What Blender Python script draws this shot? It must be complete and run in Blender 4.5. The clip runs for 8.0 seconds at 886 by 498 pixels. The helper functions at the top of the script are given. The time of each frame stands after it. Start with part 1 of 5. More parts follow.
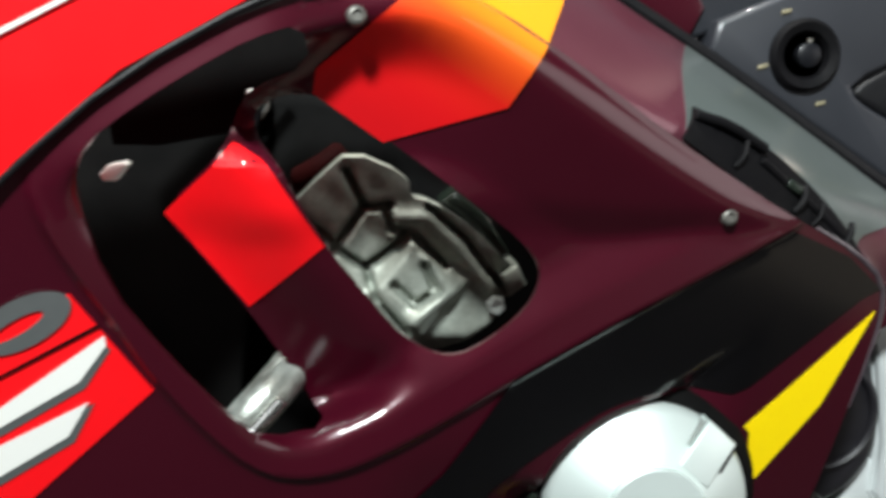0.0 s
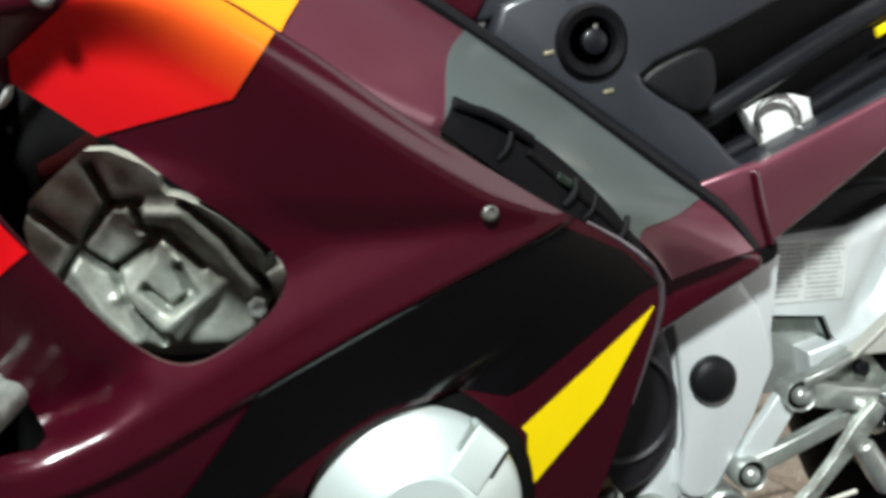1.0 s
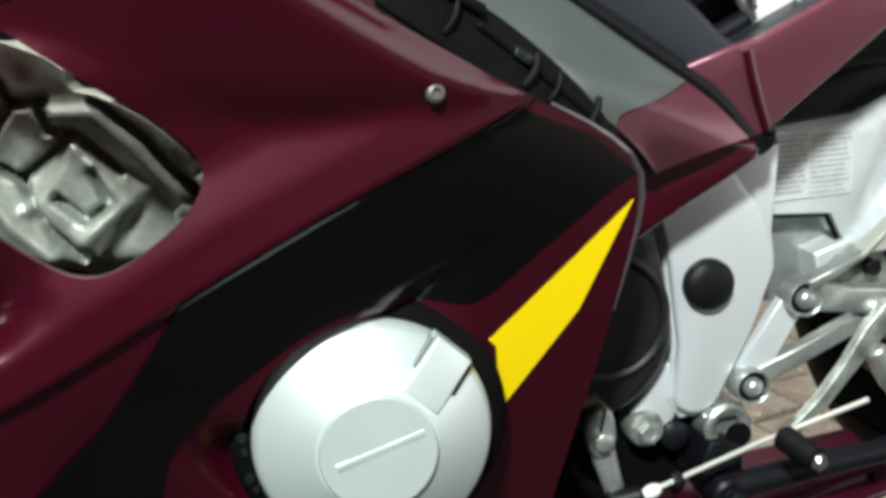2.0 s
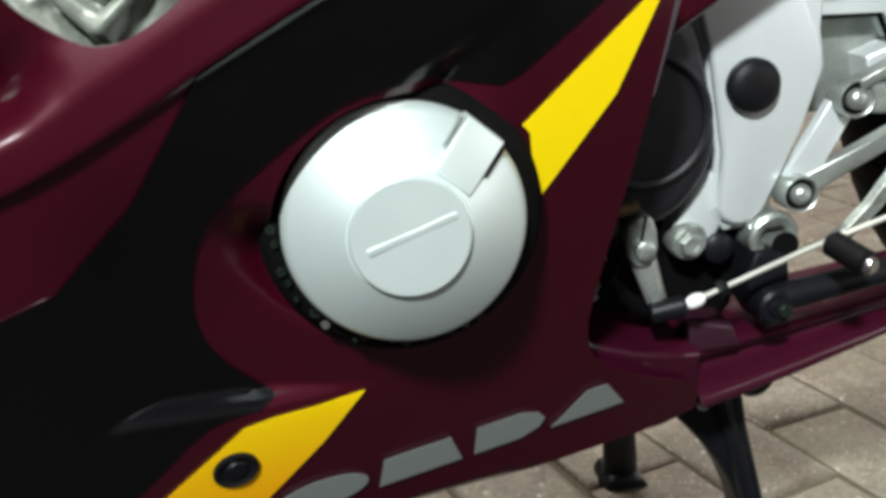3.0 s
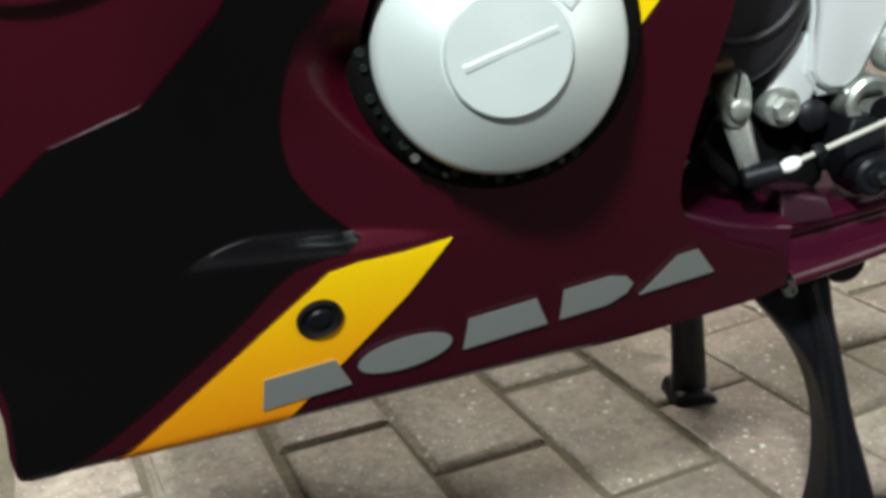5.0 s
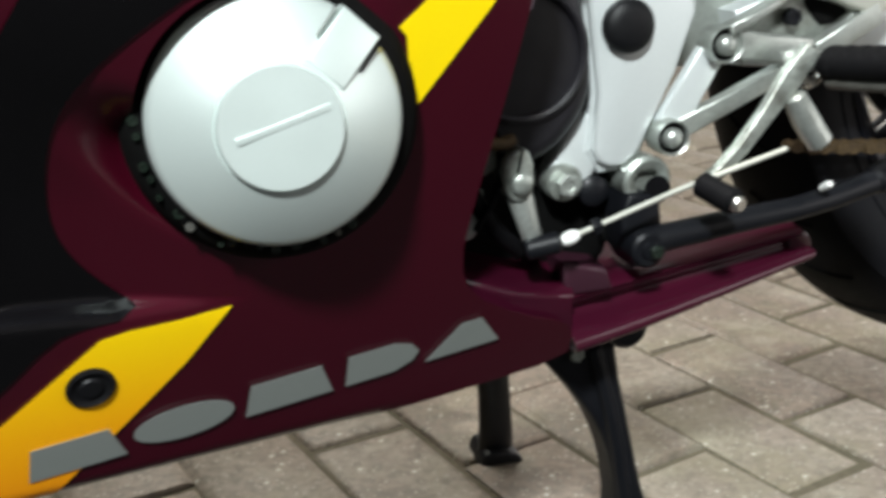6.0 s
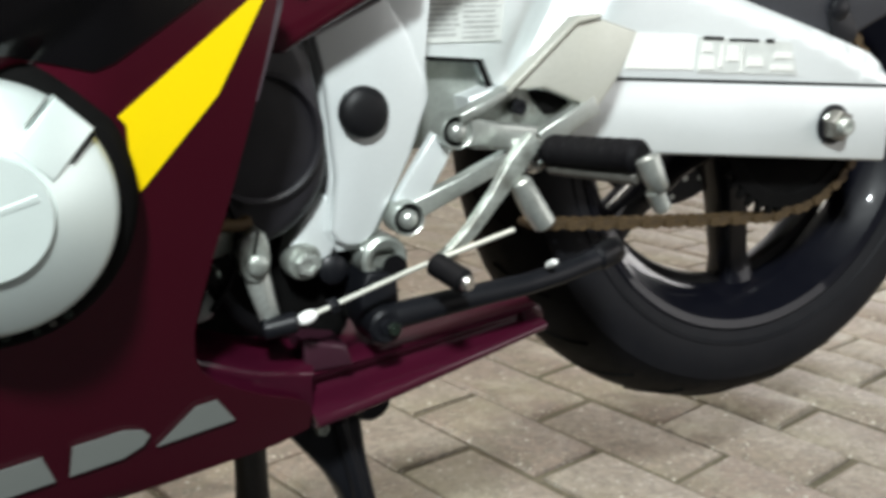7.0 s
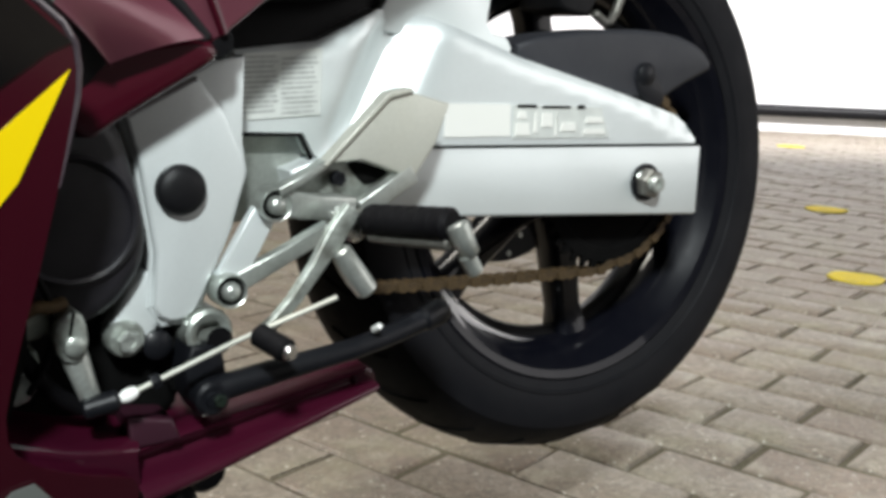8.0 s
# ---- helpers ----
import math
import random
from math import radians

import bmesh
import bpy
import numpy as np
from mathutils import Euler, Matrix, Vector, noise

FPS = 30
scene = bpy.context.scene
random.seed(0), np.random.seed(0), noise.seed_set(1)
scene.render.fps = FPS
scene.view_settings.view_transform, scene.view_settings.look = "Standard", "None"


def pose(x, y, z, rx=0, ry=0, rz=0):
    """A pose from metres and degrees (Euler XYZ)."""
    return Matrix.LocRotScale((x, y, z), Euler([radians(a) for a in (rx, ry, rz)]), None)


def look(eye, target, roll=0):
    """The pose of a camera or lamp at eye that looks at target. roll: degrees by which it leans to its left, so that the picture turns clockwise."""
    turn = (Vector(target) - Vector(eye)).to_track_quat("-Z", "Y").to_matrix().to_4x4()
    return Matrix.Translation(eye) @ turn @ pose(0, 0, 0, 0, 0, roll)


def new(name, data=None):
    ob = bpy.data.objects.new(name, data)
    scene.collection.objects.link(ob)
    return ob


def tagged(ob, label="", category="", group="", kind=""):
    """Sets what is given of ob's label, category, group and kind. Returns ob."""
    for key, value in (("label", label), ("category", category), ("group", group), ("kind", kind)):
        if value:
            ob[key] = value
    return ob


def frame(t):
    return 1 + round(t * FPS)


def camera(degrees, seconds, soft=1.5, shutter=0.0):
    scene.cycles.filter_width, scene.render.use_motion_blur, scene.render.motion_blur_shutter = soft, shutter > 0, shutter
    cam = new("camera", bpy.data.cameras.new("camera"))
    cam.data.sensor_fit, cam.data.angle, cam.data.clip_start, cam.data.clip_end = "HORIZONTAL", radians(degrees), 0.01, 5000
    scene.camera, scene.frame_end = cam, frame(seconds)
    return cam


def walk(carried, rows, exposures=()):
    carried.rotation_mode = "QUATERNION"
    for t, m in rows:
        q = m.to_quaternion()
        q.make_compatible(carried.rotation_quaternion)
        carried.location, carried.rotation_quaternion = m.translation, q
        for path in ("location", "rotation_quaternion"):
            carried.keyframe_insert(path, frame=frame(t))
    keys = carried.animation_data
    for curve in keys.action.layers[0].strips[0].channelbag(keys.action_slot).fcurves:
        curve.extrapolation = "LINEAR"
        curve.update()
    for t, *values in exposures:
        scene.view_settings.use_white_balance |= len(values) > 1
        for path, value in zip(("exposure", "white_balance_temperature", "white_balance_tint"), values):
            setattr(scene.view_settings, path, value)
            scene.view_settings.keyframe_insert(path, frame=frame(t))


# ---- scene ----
from mathutils import geometry

cam = camera(47.3, 8.0, 3.7, 0.35)
PATH = [
    (0, (0.022, -0.033, 0.664), (0.246, 1.929, 0.346), 1.5),
    (0.5, (0.055, -0.018, 0.677), (0.417, 1.92, 0.343), 2.4),
    (1, (0.1, -0.012, 0.67), (0.513, 1.913, 0.319), 1.7),
    (1.2, (0.115, -0.007, 0.667), (0.525, 1.914, 0.29), 1.5),
    (2.3, (0.145, 0.041, 0.624), (0.496, 1.937, 0.091), -1.5),
    (2.5, (0.146, 0.039, 0.613), (0.475, 1.923, 0.027), -1.9),
    (3, (0.145, 0.037, 0.582), (0.428, 1.905, -0.074), -3.2),
    (3.5, (0.137, 0.035, 0.555), (0.362, 1.902, -0.126), -3.8),
    (4, (0.123, 0.036, 0.528), (0.307, 1.904, -0.162), -4.4),
    (4.2, (0.119, 0.035, 0.523), (0.283, 1.901, -0.176), -4.6),
    (5.3, (0.116, 0.04, 0.513), (0.38, 1.902, -0.168), -3.2),
    (5.5, (0.124, 0.038, 0.514), (0.46, 1.896, -0.146), -2.3),
    (6, (0.146, 0.029, 0.524), (0.66, 1.863, -0.084), 0.0),
    (6.5, (0.158, 0.021, 0.531), (0.877, 1.806, -0.015), 1.7),
    (7, (0.172, 0.012, 0.545), (1.081, 1.722, 0.045), 3.2),
    (7.5, (0.186, -0.01, 0.554), (1.228, 1.639, 0.113), 3.6),
    (8, (0.194, -0.026, 0.563), (1.315, 1.584, 0.173), 2.4),
]
walk(cam, [(t, look(eye, target, roll)) for t, eye, target, roll in PATH],
     [(0.0, -0.04), (2.5, -0.01), (4.2, -0.07), (5.3, 0.10), (6.0, 0.10), (6.5, 0.05), (7.0, 0.10), (7.5, 0.06), (8.0, -0.18)])

# ---------------------------------------------------------------- world and lamps
world = bpy.data.worlds.new("world")
scene.world = world
world.use_nodes = True
wb = world.node_tree.nodes["Background"]
wb.inputs[0].default_value = (0.80, 0.90, 1.0, 1)
wb.inputs[1].default_value = 0.035


def area_lamp(name, eye, target, sx, sy, watts, colour):
    d = bpy.data.lights.new(name, "AREA")
    d.shape, d.size, d.size_y, d.energy, d.color = "RECTANGLE", sx, sy, watts, colour
    ob = new(name, d)
    ob.matrix_world = look(eye, target)
    return ob


area_lamp("yard_light", (-0.40, -1.05, 1.95), (0.38, 0.58, 0.42), 0.20, 0.20, 98, (0.93, 1.0, 1.0))
area_lamp("strip_light", (-0.22, 0.36, 2.60), (0.30, 0.70, 0.0), 0.14, 0.10, 54, (1.0, 0.99, 0.95))
area_lamp("strip_light", (0.1, 2.6, 2.55), (0.5, 0.9, 0.0), 2.4, 0.25, 80, (1.0, 0.96, 0.86))
# unseen extra lamp, added to warm and brighten the paving on the right
area_lamp("strip_light", (4.4, 2.7, 2.8), (3.4, 2.0, 0.0), 1.5, 0.30, 32, (1.0, 0.85, 0.72))
# unseen lamp, added to put a sheen on the fairing ridge and frame cover
area_lamp("sheen_fill", (2.8, -1.10, 1.15), (0.2, 0.5, 0.6), 2.2, 1.3, 20, (1.0, 0.97, 0.96))
# unseen lamp, added close to the wall to keep it blown out white
area_lamp("wall_light", (6.7, 3.30, 1.75), (7.75, 4.60, 0.75), 6.0, 0.3, 330, (1.0, 0.98, 0.97))


# ---------------------------------------------------------------- materials
def material(name, base, rough=0.5, metal=0.0, coat=0.0, grain=0.0, grain_size=200.0, stain=0.0, stain_size=12.0,
             bump=0.0, bump_size=300.0, tone=(0.5, 0.5, 0.5), spread=0.0, specular=0.5):
    """A surface with two scales of variation: fine grain and broad stains of the tone given."""
    m = bpy.data.materials.new(name)
    m.use_nodes = True
    nt = m.node_tree
    b = nt.nodes["Principled BSDF"]
    b.inputs["Roughness"].default_value = rough
    b.inputs["Metallic"].default_value = metal
    b.inputs["Coat Weight"].default_value = coat
    b.inputs["Coat Roughness"].default_value = 0.04
    b.inputs["Specular IOR Level"].default_value = specular
    coord = nt.nodes.new("ShaderNodeTexCoord")
    colour = nt.nodes.new("ShaderNodeRGB")
    colour.outputs[0].default_value = (*base, 1)
    out = colour.outputs[0]

    def noise_tex(scale, detail):
        n = nt.nodes.new("ShaderNodeTexNoise")
        n.inputs["Scale"].default_value, n.inputs["Detail"].default_value = scale, detail
        nt.links.new(coord.outputs["Object"], n.inputs["Vector"])
        return n.outputs["Fac"]

    def mixed(fac, amount, a, other, mode="MIX"):
        ramp = nt.nodes.new("ShaderNodeMapRange")
        ramp.inputs["From Min"].default_value, ramp.inputs["From Max"].default_value = 0.38, 0.68
        ramp.inputs["To Max"].default_value = amount
        nt.links.new(fac, ramp.inputs["Value"])
        mix = nt.nodes.new("ShaderNodeMix")
        mix.data_type, mix.blend_type = "RGBA", mode
        nt.links.new(ramp.outputs["Result"], mix.inputs["Factor"])
        nt.links.new(a, mix.inputs["A"])
        mix.inputs["B"].default_value = (*other, 1)
        return mix.outputs["Result"]

    if spread:
        info = nt.nodes.new("ShaderNodeObjectInfo")
        geo = nt.nodes.new("ShaderNodeNewGeometry")
        add = nt.nodes.new("ShaderNodeMath")
        add.operation = "ADD"
        nt.links.new(info.outputs["Random"], add.inputs[0])
        nt.links.new(geo.outputs["Random Per Island"], add.inputs[1])
        frac = nt.nodes.new("ShaderNodeMath")
        frac.operation = "FRACT"
        nt.links.new(add.outputs[0], frac.inputs[0])
        out = mixed(frac.outputs[0], spread, out, tone)
    if stain:
        out = mixed(noise_tex(stain_size, 5), stain, out, tone)
    if grain:
        out = mixed(noise_tex(grain_size, 4), grain, out, tuple(c * 0.4 for c in base))
    nt.links.new(out, b.inputs["Base Color"])
    if stain or grain:
        r = nt.nodes.new("ShaderNodeMapRange")
        r.inputs["To Min"].default_value, r.inputs["To Max"].default_value = max(0.02, rough * 0.8), min(1, rough * 1.25)
        nt.links.new(noise_tex(stain_size * 2.3, 4), r.inputs["Value"])
        nt.links.new(r.outputs["Result"], b.inputs["Roughness"])
    if bump:
        bn = nt.nodes.new("ShaderNodeBump")
        bn.inputs["Strength"].default_value, bn.inputs["Distance"].default_value = bump, 0.002
        nt.links.new(noise_tex(bump_size, 6), bn.inputs["Height"])
        nt.links.new(bn.outputs["Normal"], b.inputs["Normal"])
    return m


def fade(name, stops, axis, low, high, rough=0.5, coat=0.35):
    """Paint that fades from colour to colour along one direction over the motorcycle."""
    m = material(name, stops[0], rough, coat=coat, specular=0.2)
    nt = m.node_tree
    coord, sep = nt.nodes.new("ShaderNodeTexCoord"), nt.nodes.new("ShaderNodeVectorMath")
    sep.operation = "DOT_PRODUCT"
    sep.inputs[1].default_value = axis
    span, ramp = nt.nodes.new("ShaderNodeMapRange"), nt.nodes.new("ShaderNodeValToRGB")
    span.inputs["From Min"].default_value, span.inputs["From Max"].default_value = low, high
    nt.links.new(coord.outputs["Object"], sep.inputs[0])
    nt.links.new(sep.outputs["Value"], span.inputs["Value"])
    nt.links.new(span.outputs["Result"], ramp.inputs[0])
    while len(ramp.color_ramp.elements) < len(stops):
        ramp.color_ramp.elements.new(0.5)
    for k, c in enumerate(stops):
        ramp.color_ramp.elements[k].position = k / (len(stops) - 1)
        ramp.color_ramp.elements[k].color = (*c, 1)
    nt.links.new(ramp.outputs[0], nt.nodes["Principled BSDF"].inputs["Base Color"])
    return m


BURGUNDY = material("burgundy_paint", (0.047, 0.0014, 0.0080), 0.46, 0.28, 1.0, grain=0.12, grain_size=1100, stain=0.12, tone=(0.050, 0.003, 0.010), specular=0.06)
# the same burgundy made paler, with the upper covers' sheen in its colour
SHEEN_BURGUNDY = material("sheen_burgundy_paint", (0.165, 0.042, 0.064), 0.42, 0.55, 1.0, grain=0.08, grain_size=1500, stain=0.1, tone=(0.10, 0.02, 0.04))
BELLY = material("dull_burgundy_paint", (0.050, 0.0036, 0.0150), 0.42, 0.30, 0.9, stain=0.3, tone=(0.018, 0.003, 0.009), specular=0.1)
TAIL_PEARL = material("purple_tinted_paint", (0.040, 0.010, 0.020), 0.42, 0.3, 0.5, stain=0.1, tone=(0.05, 0.012, 0.025))
CHARCOAL = material("charcoal_paint", (0.0042, 0.0036, 0.0048), 0.46, 0.85, 1.0, grain=0.15, grain_size=900, stain=0.2, tone=(0.009, 0.008, 0.009), specular=0.1)
GREY_PAINT = material("grey_metallic_paint", (0.15, 0.18, 0.172), 0.42, 0.55, 1.0, grain=0.1, grain_size=1500, tone=(0.1, 0.1, 0.1))
for sheen, blur in ((SHEEN_BURGUNDY, 0.24), (GREY_PAINT, 0.24), (CHARCOAL, 0.18), (BURGUNDY, 0.17)):
    sheen.node_tree.nodes["Principled BSDF"].inputs["Coat Roughness"].default_value = blur
SLATE = material("slate_grey_paint", (0.018, 0.020, 0.026), 0.5, 0.1, 0.3, grain=0.1, grain_size=1500, stain=0.2, tone=(0.02, 0.022, 0.026))
RED = material("red_paint", (0.86, 0.004, 0.008), 0.5, 0.0, 0.35, stain=0.06, tone=(0.6, 0.004, 0.010), specular=0.2)
RED_FADE = fade("red_to_orange_paint", ((0.52, 0.003, 0.006), (0.58, 0.004, 0.006), (0.64, 0.010, 0.006), (0.72, 0.080, 0.007), (0.88, 0.30, 0.010)), (0.53, 0.0, 0.85), 0.574, 0.646)
YELLOW = material("yellow_paint", (0.96, 0.70, 0.001), 0.5, 0.0, 0.2, stain=0.05, tone=(0.9, 0.6, 0.002), specular=0.2)
# yellow to amber paint, with some shade painted into its lower end
AMBER = fade("amber_fade_and_shade", ((0.80, 0.24, 0.003), (0.89, 0.40, 0.002), (0.95, 0.64, 0.001)), (0.0, 0.0, 1.0), 0.24, 0.345)
WHITE_PAINT = material("white_paint", (0.80, 0.80, 0.76), 0.35, coat=0.6, stain=0.05, tone=(0.6, 0.6, 0.55))
OUTLINE_GREY = material("grey_lettering_paint", (0.085, 0.09, 0.09), 0.4, coat=0.4, grain=0.1)
LETTER_GREY = material("silver_grey_decal", (0.25, 0.27, 0.255), 0.38, 0.3, 0.3, stain=0.2, tone=(0.25, 0.27, 0.25))
SILVER = material("silver_painted_aluminium", (0.71, 0.75, 0.75), 0.34, 0.36, 0.25, grain=0.08, grain_size=900, stain=0.15,
                  tone=(0.45, 0.47, 0.45), bump=0.05, bump_size=1400)
COVER_SILVER = material("satin_silver_paint", (0.70, 0.78, 0.75), 0.42, 0.50, 0.1, grain=0.06, grain_size=1500, stain=0.1, tone=(0.5, 0.55, 0.53))
CAST = material("dirty_cast_aluminium", (0.33, 0.36, 0.315), 0.48, 0.42, 0.0, grain=0.35, grain_size=260, stain=0.5, stain_size=45,
                tone=(0.16, 0.16, 0.13), bump=0.10, bump_size=420)
RAW = material("bare_aluminium", (0.56, 0.59, 0.555), 0.34, 0.75, 0.0, grain=0.25, grain_size=420, stain=0.5, stain_size=42,
               tone=(0.24, 0.25, 0.225), bump=0.10, bump_size=800)
HEEL = material("worn_pale_aluminium", (0.60, 0.60, 0.535), 0.40, 0.35, 0.0, grain=0.12, grain_size=600, stain=0.35, stain_size=26, tone=(0.55, 0.54, 0.46), bump=0.06, bump_size=900)
CHROME = material("bright_steel", (0.68, 0.68, 0.66), 0.27, 1.0, stain=0.2, stain_size=80, tone=(0.5, 0.48, 0.44))
BLACK_METAL = material("black_painted_steel", (0.005, 0.0055, 0.0075), 0.42, 0.0, 0.06, specular=0.25, grain=0.2, stain=0.3, stain_size=40, tone=(0.012, 0.012, 0.014))
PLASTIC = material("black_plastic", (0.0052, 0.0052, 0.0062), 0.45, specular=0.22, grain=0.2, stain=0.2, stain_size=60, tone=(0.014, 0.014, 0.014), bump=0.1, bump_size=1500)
GUARD = material("dark_grey_plastic", (0.022, 0.023, 0.029), 0.55, grain=0.15, stain=0.2, tone=(0.05, 0.05, 0.05), bump=0.1, bump_size=900)
RUBBER = material("black_rubber", (0.0036, 0.0034, 0.0042), 0.62, specular=0.10, grain=0.3, stain=0.3, stain_size=30, tone=(0.009, 0.0088, 0.0085), bump=0.2, bump_size=500)
TYRE_WALL = material("worn_tyre_sidewall", (0.0062, 0.0064, 0.0084), 0.60, grain=0.2, stain=0.45, stain_size=18, tone=(0.0125, 0.0122, 0.0135), specular=0.18, bump=0.12, bump_size=350)
RIM_BLACK = material("black_wheel_paint", (0.0030, 0.0033, 0.0062), 0.36, 0.0, 0.40, specular=0.08, stain=0.2, stain_size=35, tone=(0.012, 0.012, 0.015))
RUST = material("rusty_chain", (0.12, 0.078, 0.036), 0.62, 0.5, grain=0.5, grain_size=420, stain=0.6, stain_size=90, tone=(0.045, 0.032, 0.022), bump=0.4, bump_size=700)
LABEL = material("faded_paper_label", (0.62, 0.64, 0.61), 0.45, grain=0.1, stain=0.3, stain_size=60, tone=(0.42, 0.43, 0.42))
PRINT = material("faded_print", (0.30, 0.31, 0.30), 0.5, stain=0.8, stain_size=160, tone=(0.52, 0.53, 0.52))
# near-black of oily parts, and the painted shade of hollows and openings
DARK_VOID = material("engine_and_shade_black", (0.0030, 0.0030, 0.0030), 0.8, specular=0.06, grain=0.3, stain=0.4, stain_size=25, tone=(0.008, 0.0075, 0.007))
LAMP_WHITE = material("white_plastic", (0.85, 0.85, 0.82), 0.35, stain=0.05, tone=(0.7, 0.7, 0.68))
PAVER = material("worn_paving_block", (0.288, 0.252, 0.206), 0.50, grain=0.7, grain_size=100, stain=0.6, stain_size=9, spread=0.7,
                 tone=(0.225, 0.172, 0.138), bump=1.0, bump_size=120, specular=0.5)


def speckle(m, scale, colour, edge):
    """Pale grit in a surface."""
    nt = m.node_tree
    b = nt.nodes["Principled BSDF"]
    old = b.inputs["Base Color"].links[0].from_socket
    coord, vor, cut, mix = (nt.nodes.new(k) for k in ("ShaderNodeTexCoord", "ShaderNodeTexVoronoi", "ShaderNodeMapRange", "ShaderNodeMix"))
    vor.inputs["Scale"].default_value = scale
    nt.links.new(coord.outputs["Object"], vor.inputs["Vector"])
    cut.inputs["From Min"].default_value, cut.inputs["From Max"].default_value = edge, edge * 0.4
    nt.links.new(vor.outputs["Distance"], cut.inputs["Value"])
    mix.data_type = "RGBA"
    nt.links.new(cut.outputs["Result"], mix.inputs["Factor"])
    nt.links.new(old, mix.inputs["A"])
    mix.inputs["B"].default_value = (*colour, 1)
    nt.links.new(mix.outputs["Result"], b.inputs["Base Color"])


def patches(m, scale, colour, low, high, amount):
    """Broad dirt or moss of its own colour, in uneven patches."""
    nt = m.node_tree
    b = nt.nodes["Principled BSDF"]
    old = b.inputs["Base Color"].links[0].from_socket
    coord, noise, cut, mix = (nt.nodes.new(k) for k in ("ShaderNodeNewGeometry", "ShaderNodeTexNoise", "ShaderNodeMapRange", "ShaderNodeMix"))
    noise.inputs["Scale"].default_value, noise.inputs["Detail"].default_value, noise.inputs["Roughness"].default_value = scale, 8, 0.65
    nt.links.new(coord.outputs["Position"], noise.inputs["Vector"])
    cut.inputs["From Min"].default_value, cut.inputs["From Max"].default_value, cut.inputs["To Max"].default_value = low, high, amount
    nt.links.new(noise.outputs["Fac"], cut.inputs["Value"])
    mix.data_type = "RGBA"
    nt.links.new(cut.outputs["Result"], mix.inputs["Factor"])
    nt.links.new(old, mix.inputs["A"])
    mix.inputs["B"].default_value = (*colour, 1)
    nt.links.new(mix.outputs["Result"], b.inputs["Base Color"])


patches(PAVER, 5.0, (0.21, 0.195, 0.128), 0.50, 0.66, 0.65)
patches(PAVER, 11.0, (0.40, 0.375, 0.30), 0.54, 0.70, 0.6)
patches(PAVER, 24.0, (0.13, 0.115, 0.085), 0.56, 0.70, 0.6)
speckle(PAVER, 170, (0.105, 0.095, 0.070), 0.22)
speckle(PAVER, 130, (0.48, 0.455, 0.39), 0.22)
speckle(PAVER, 42, (0.55, 0.52, 0.45), 0.15)
EDGE_STRIP = material("smoky_clear_plastic", (0.055, 0.040, 0.048), 0.18, 0.0, 0.8, stain=0.3, stain_size=120, tone=(0.10, 0.09, 0.095))
AXLE_STEEL = material("worn_axle_steel", (0.34, 0.33, 0.30), 0.36, 0.8, grain=0.3, grain_size=500, stain=0.5, stain_size=120, tone=(0.14, 0.13, 0.11))
COVER_BLACK = material("dusty_black_plastic", (0.0125, 0.0115, 0.0145), 0.42, specular=0.35, grain=0.2, stain=0.4, stain_size=40, tone=(0.020, 0.019, 0.021), bump=0.1, bump_size=1200)
# brassy colour of the glints painted on the seat side cover
PAINTED_GLINT = material("painted_glint", (0.30, 0.27, 0.17), 0.4, 0.4, stain=0.3, stain_size=300, tone=(0.12, 0.11, 0.08))
GRIMY = material("grimy_aluminium", (0.50, 0.54, 0.50), 0.36, 0.65, grain=0.4, grain_size=300, stain=0.75, stain_size=70, tone=(0.10, 0.09, 0.07), bump=0.2, bump_size=500)
DULL_STEEL = material("dull_steel", (0.16, 0.155, 0.14), 0.45, 0.6, stain=0.4, stain_size=120, tone=(0.08, 0.075, 0.06))
OILY = material("oily_green_metal", (0.012, 0.020, 0.014), 0.22, 0.3, 0.3, stain=0.6, stain_size=160, tone=(0.022, 0.028, 0.022), bump=0.5, bump_size=260)
JOINT = material("joint_sand", (0.135, 0.115, 0.078), 0.9, grain=0.5, grain_size=120, stain=0.5, stain_size=14, tone=(0.05, 0.055, 0.03), bump=0.8, bump_size=240)
WALL = material("white_wall_paint", (0.82, 0.82, 0.83), 0.7, stain=0.12, stain_size=1.2, tone=(0.72, 0.72, 0.72), bump=0.15, bump_size=40)
PLAIN_WALL = material("grey_wall", (0.16, 0.16, 0.16), 0.8, stain=0.4, stain_size=0.8, tone=(0.11, 0.11, 0.11), bump=0.2, bump_size=30)
ROAD_PAINT = material("yellow_road_paint", (0.80, 0.63, 0.015), 0.7, grain=0.25, grain_size=90, stain=0.4, stain_size=22, tone=(0.42, 0.35, 0.09), bump=0.5, bump_size=150)


# ---------------------------------------------------------------- mesh helpers
def finish(bm, name, mat, parent=None, label="", sharp=38):
    me = bpy.data.meshes.new(name)
    bm.normal_update()
    bm.to_mesh(me)
    bm.free()
    me.materials.append(mat)
    for p in me.polygons:
        p.use_smooth = True
    me.set_sharp_from_angle(angle=radians(sharp))
    ob = new(name, me)
    if parent is not None:
        ob.parent = parent
    if label:
        ob["label"] = label
    return ob


def part(name, bm, mat, parent, label="", sharp=38):
    return finish(bm, name, mat, parent, label, sharp)


def rounded(pts, times=2, closed=True):
    """Corner cutting: a smooth outline through a coarse one."""
    for _ in range(times):
        out, n = [], len(pts)
        for k in range(n if closed else n - 1):
            a, b = Vector(pts[k]), Vector(pts[(k + 1) % n])
            out += [a * 0.75 + b * 0.25, a * 0.25 + b * 0.75]
        if not closed:
            out = [Vector(pts[0])] + out[1:-1] + [Vector(pts[-1])]
        pts = out
    return [tuple(p) for p in pts]


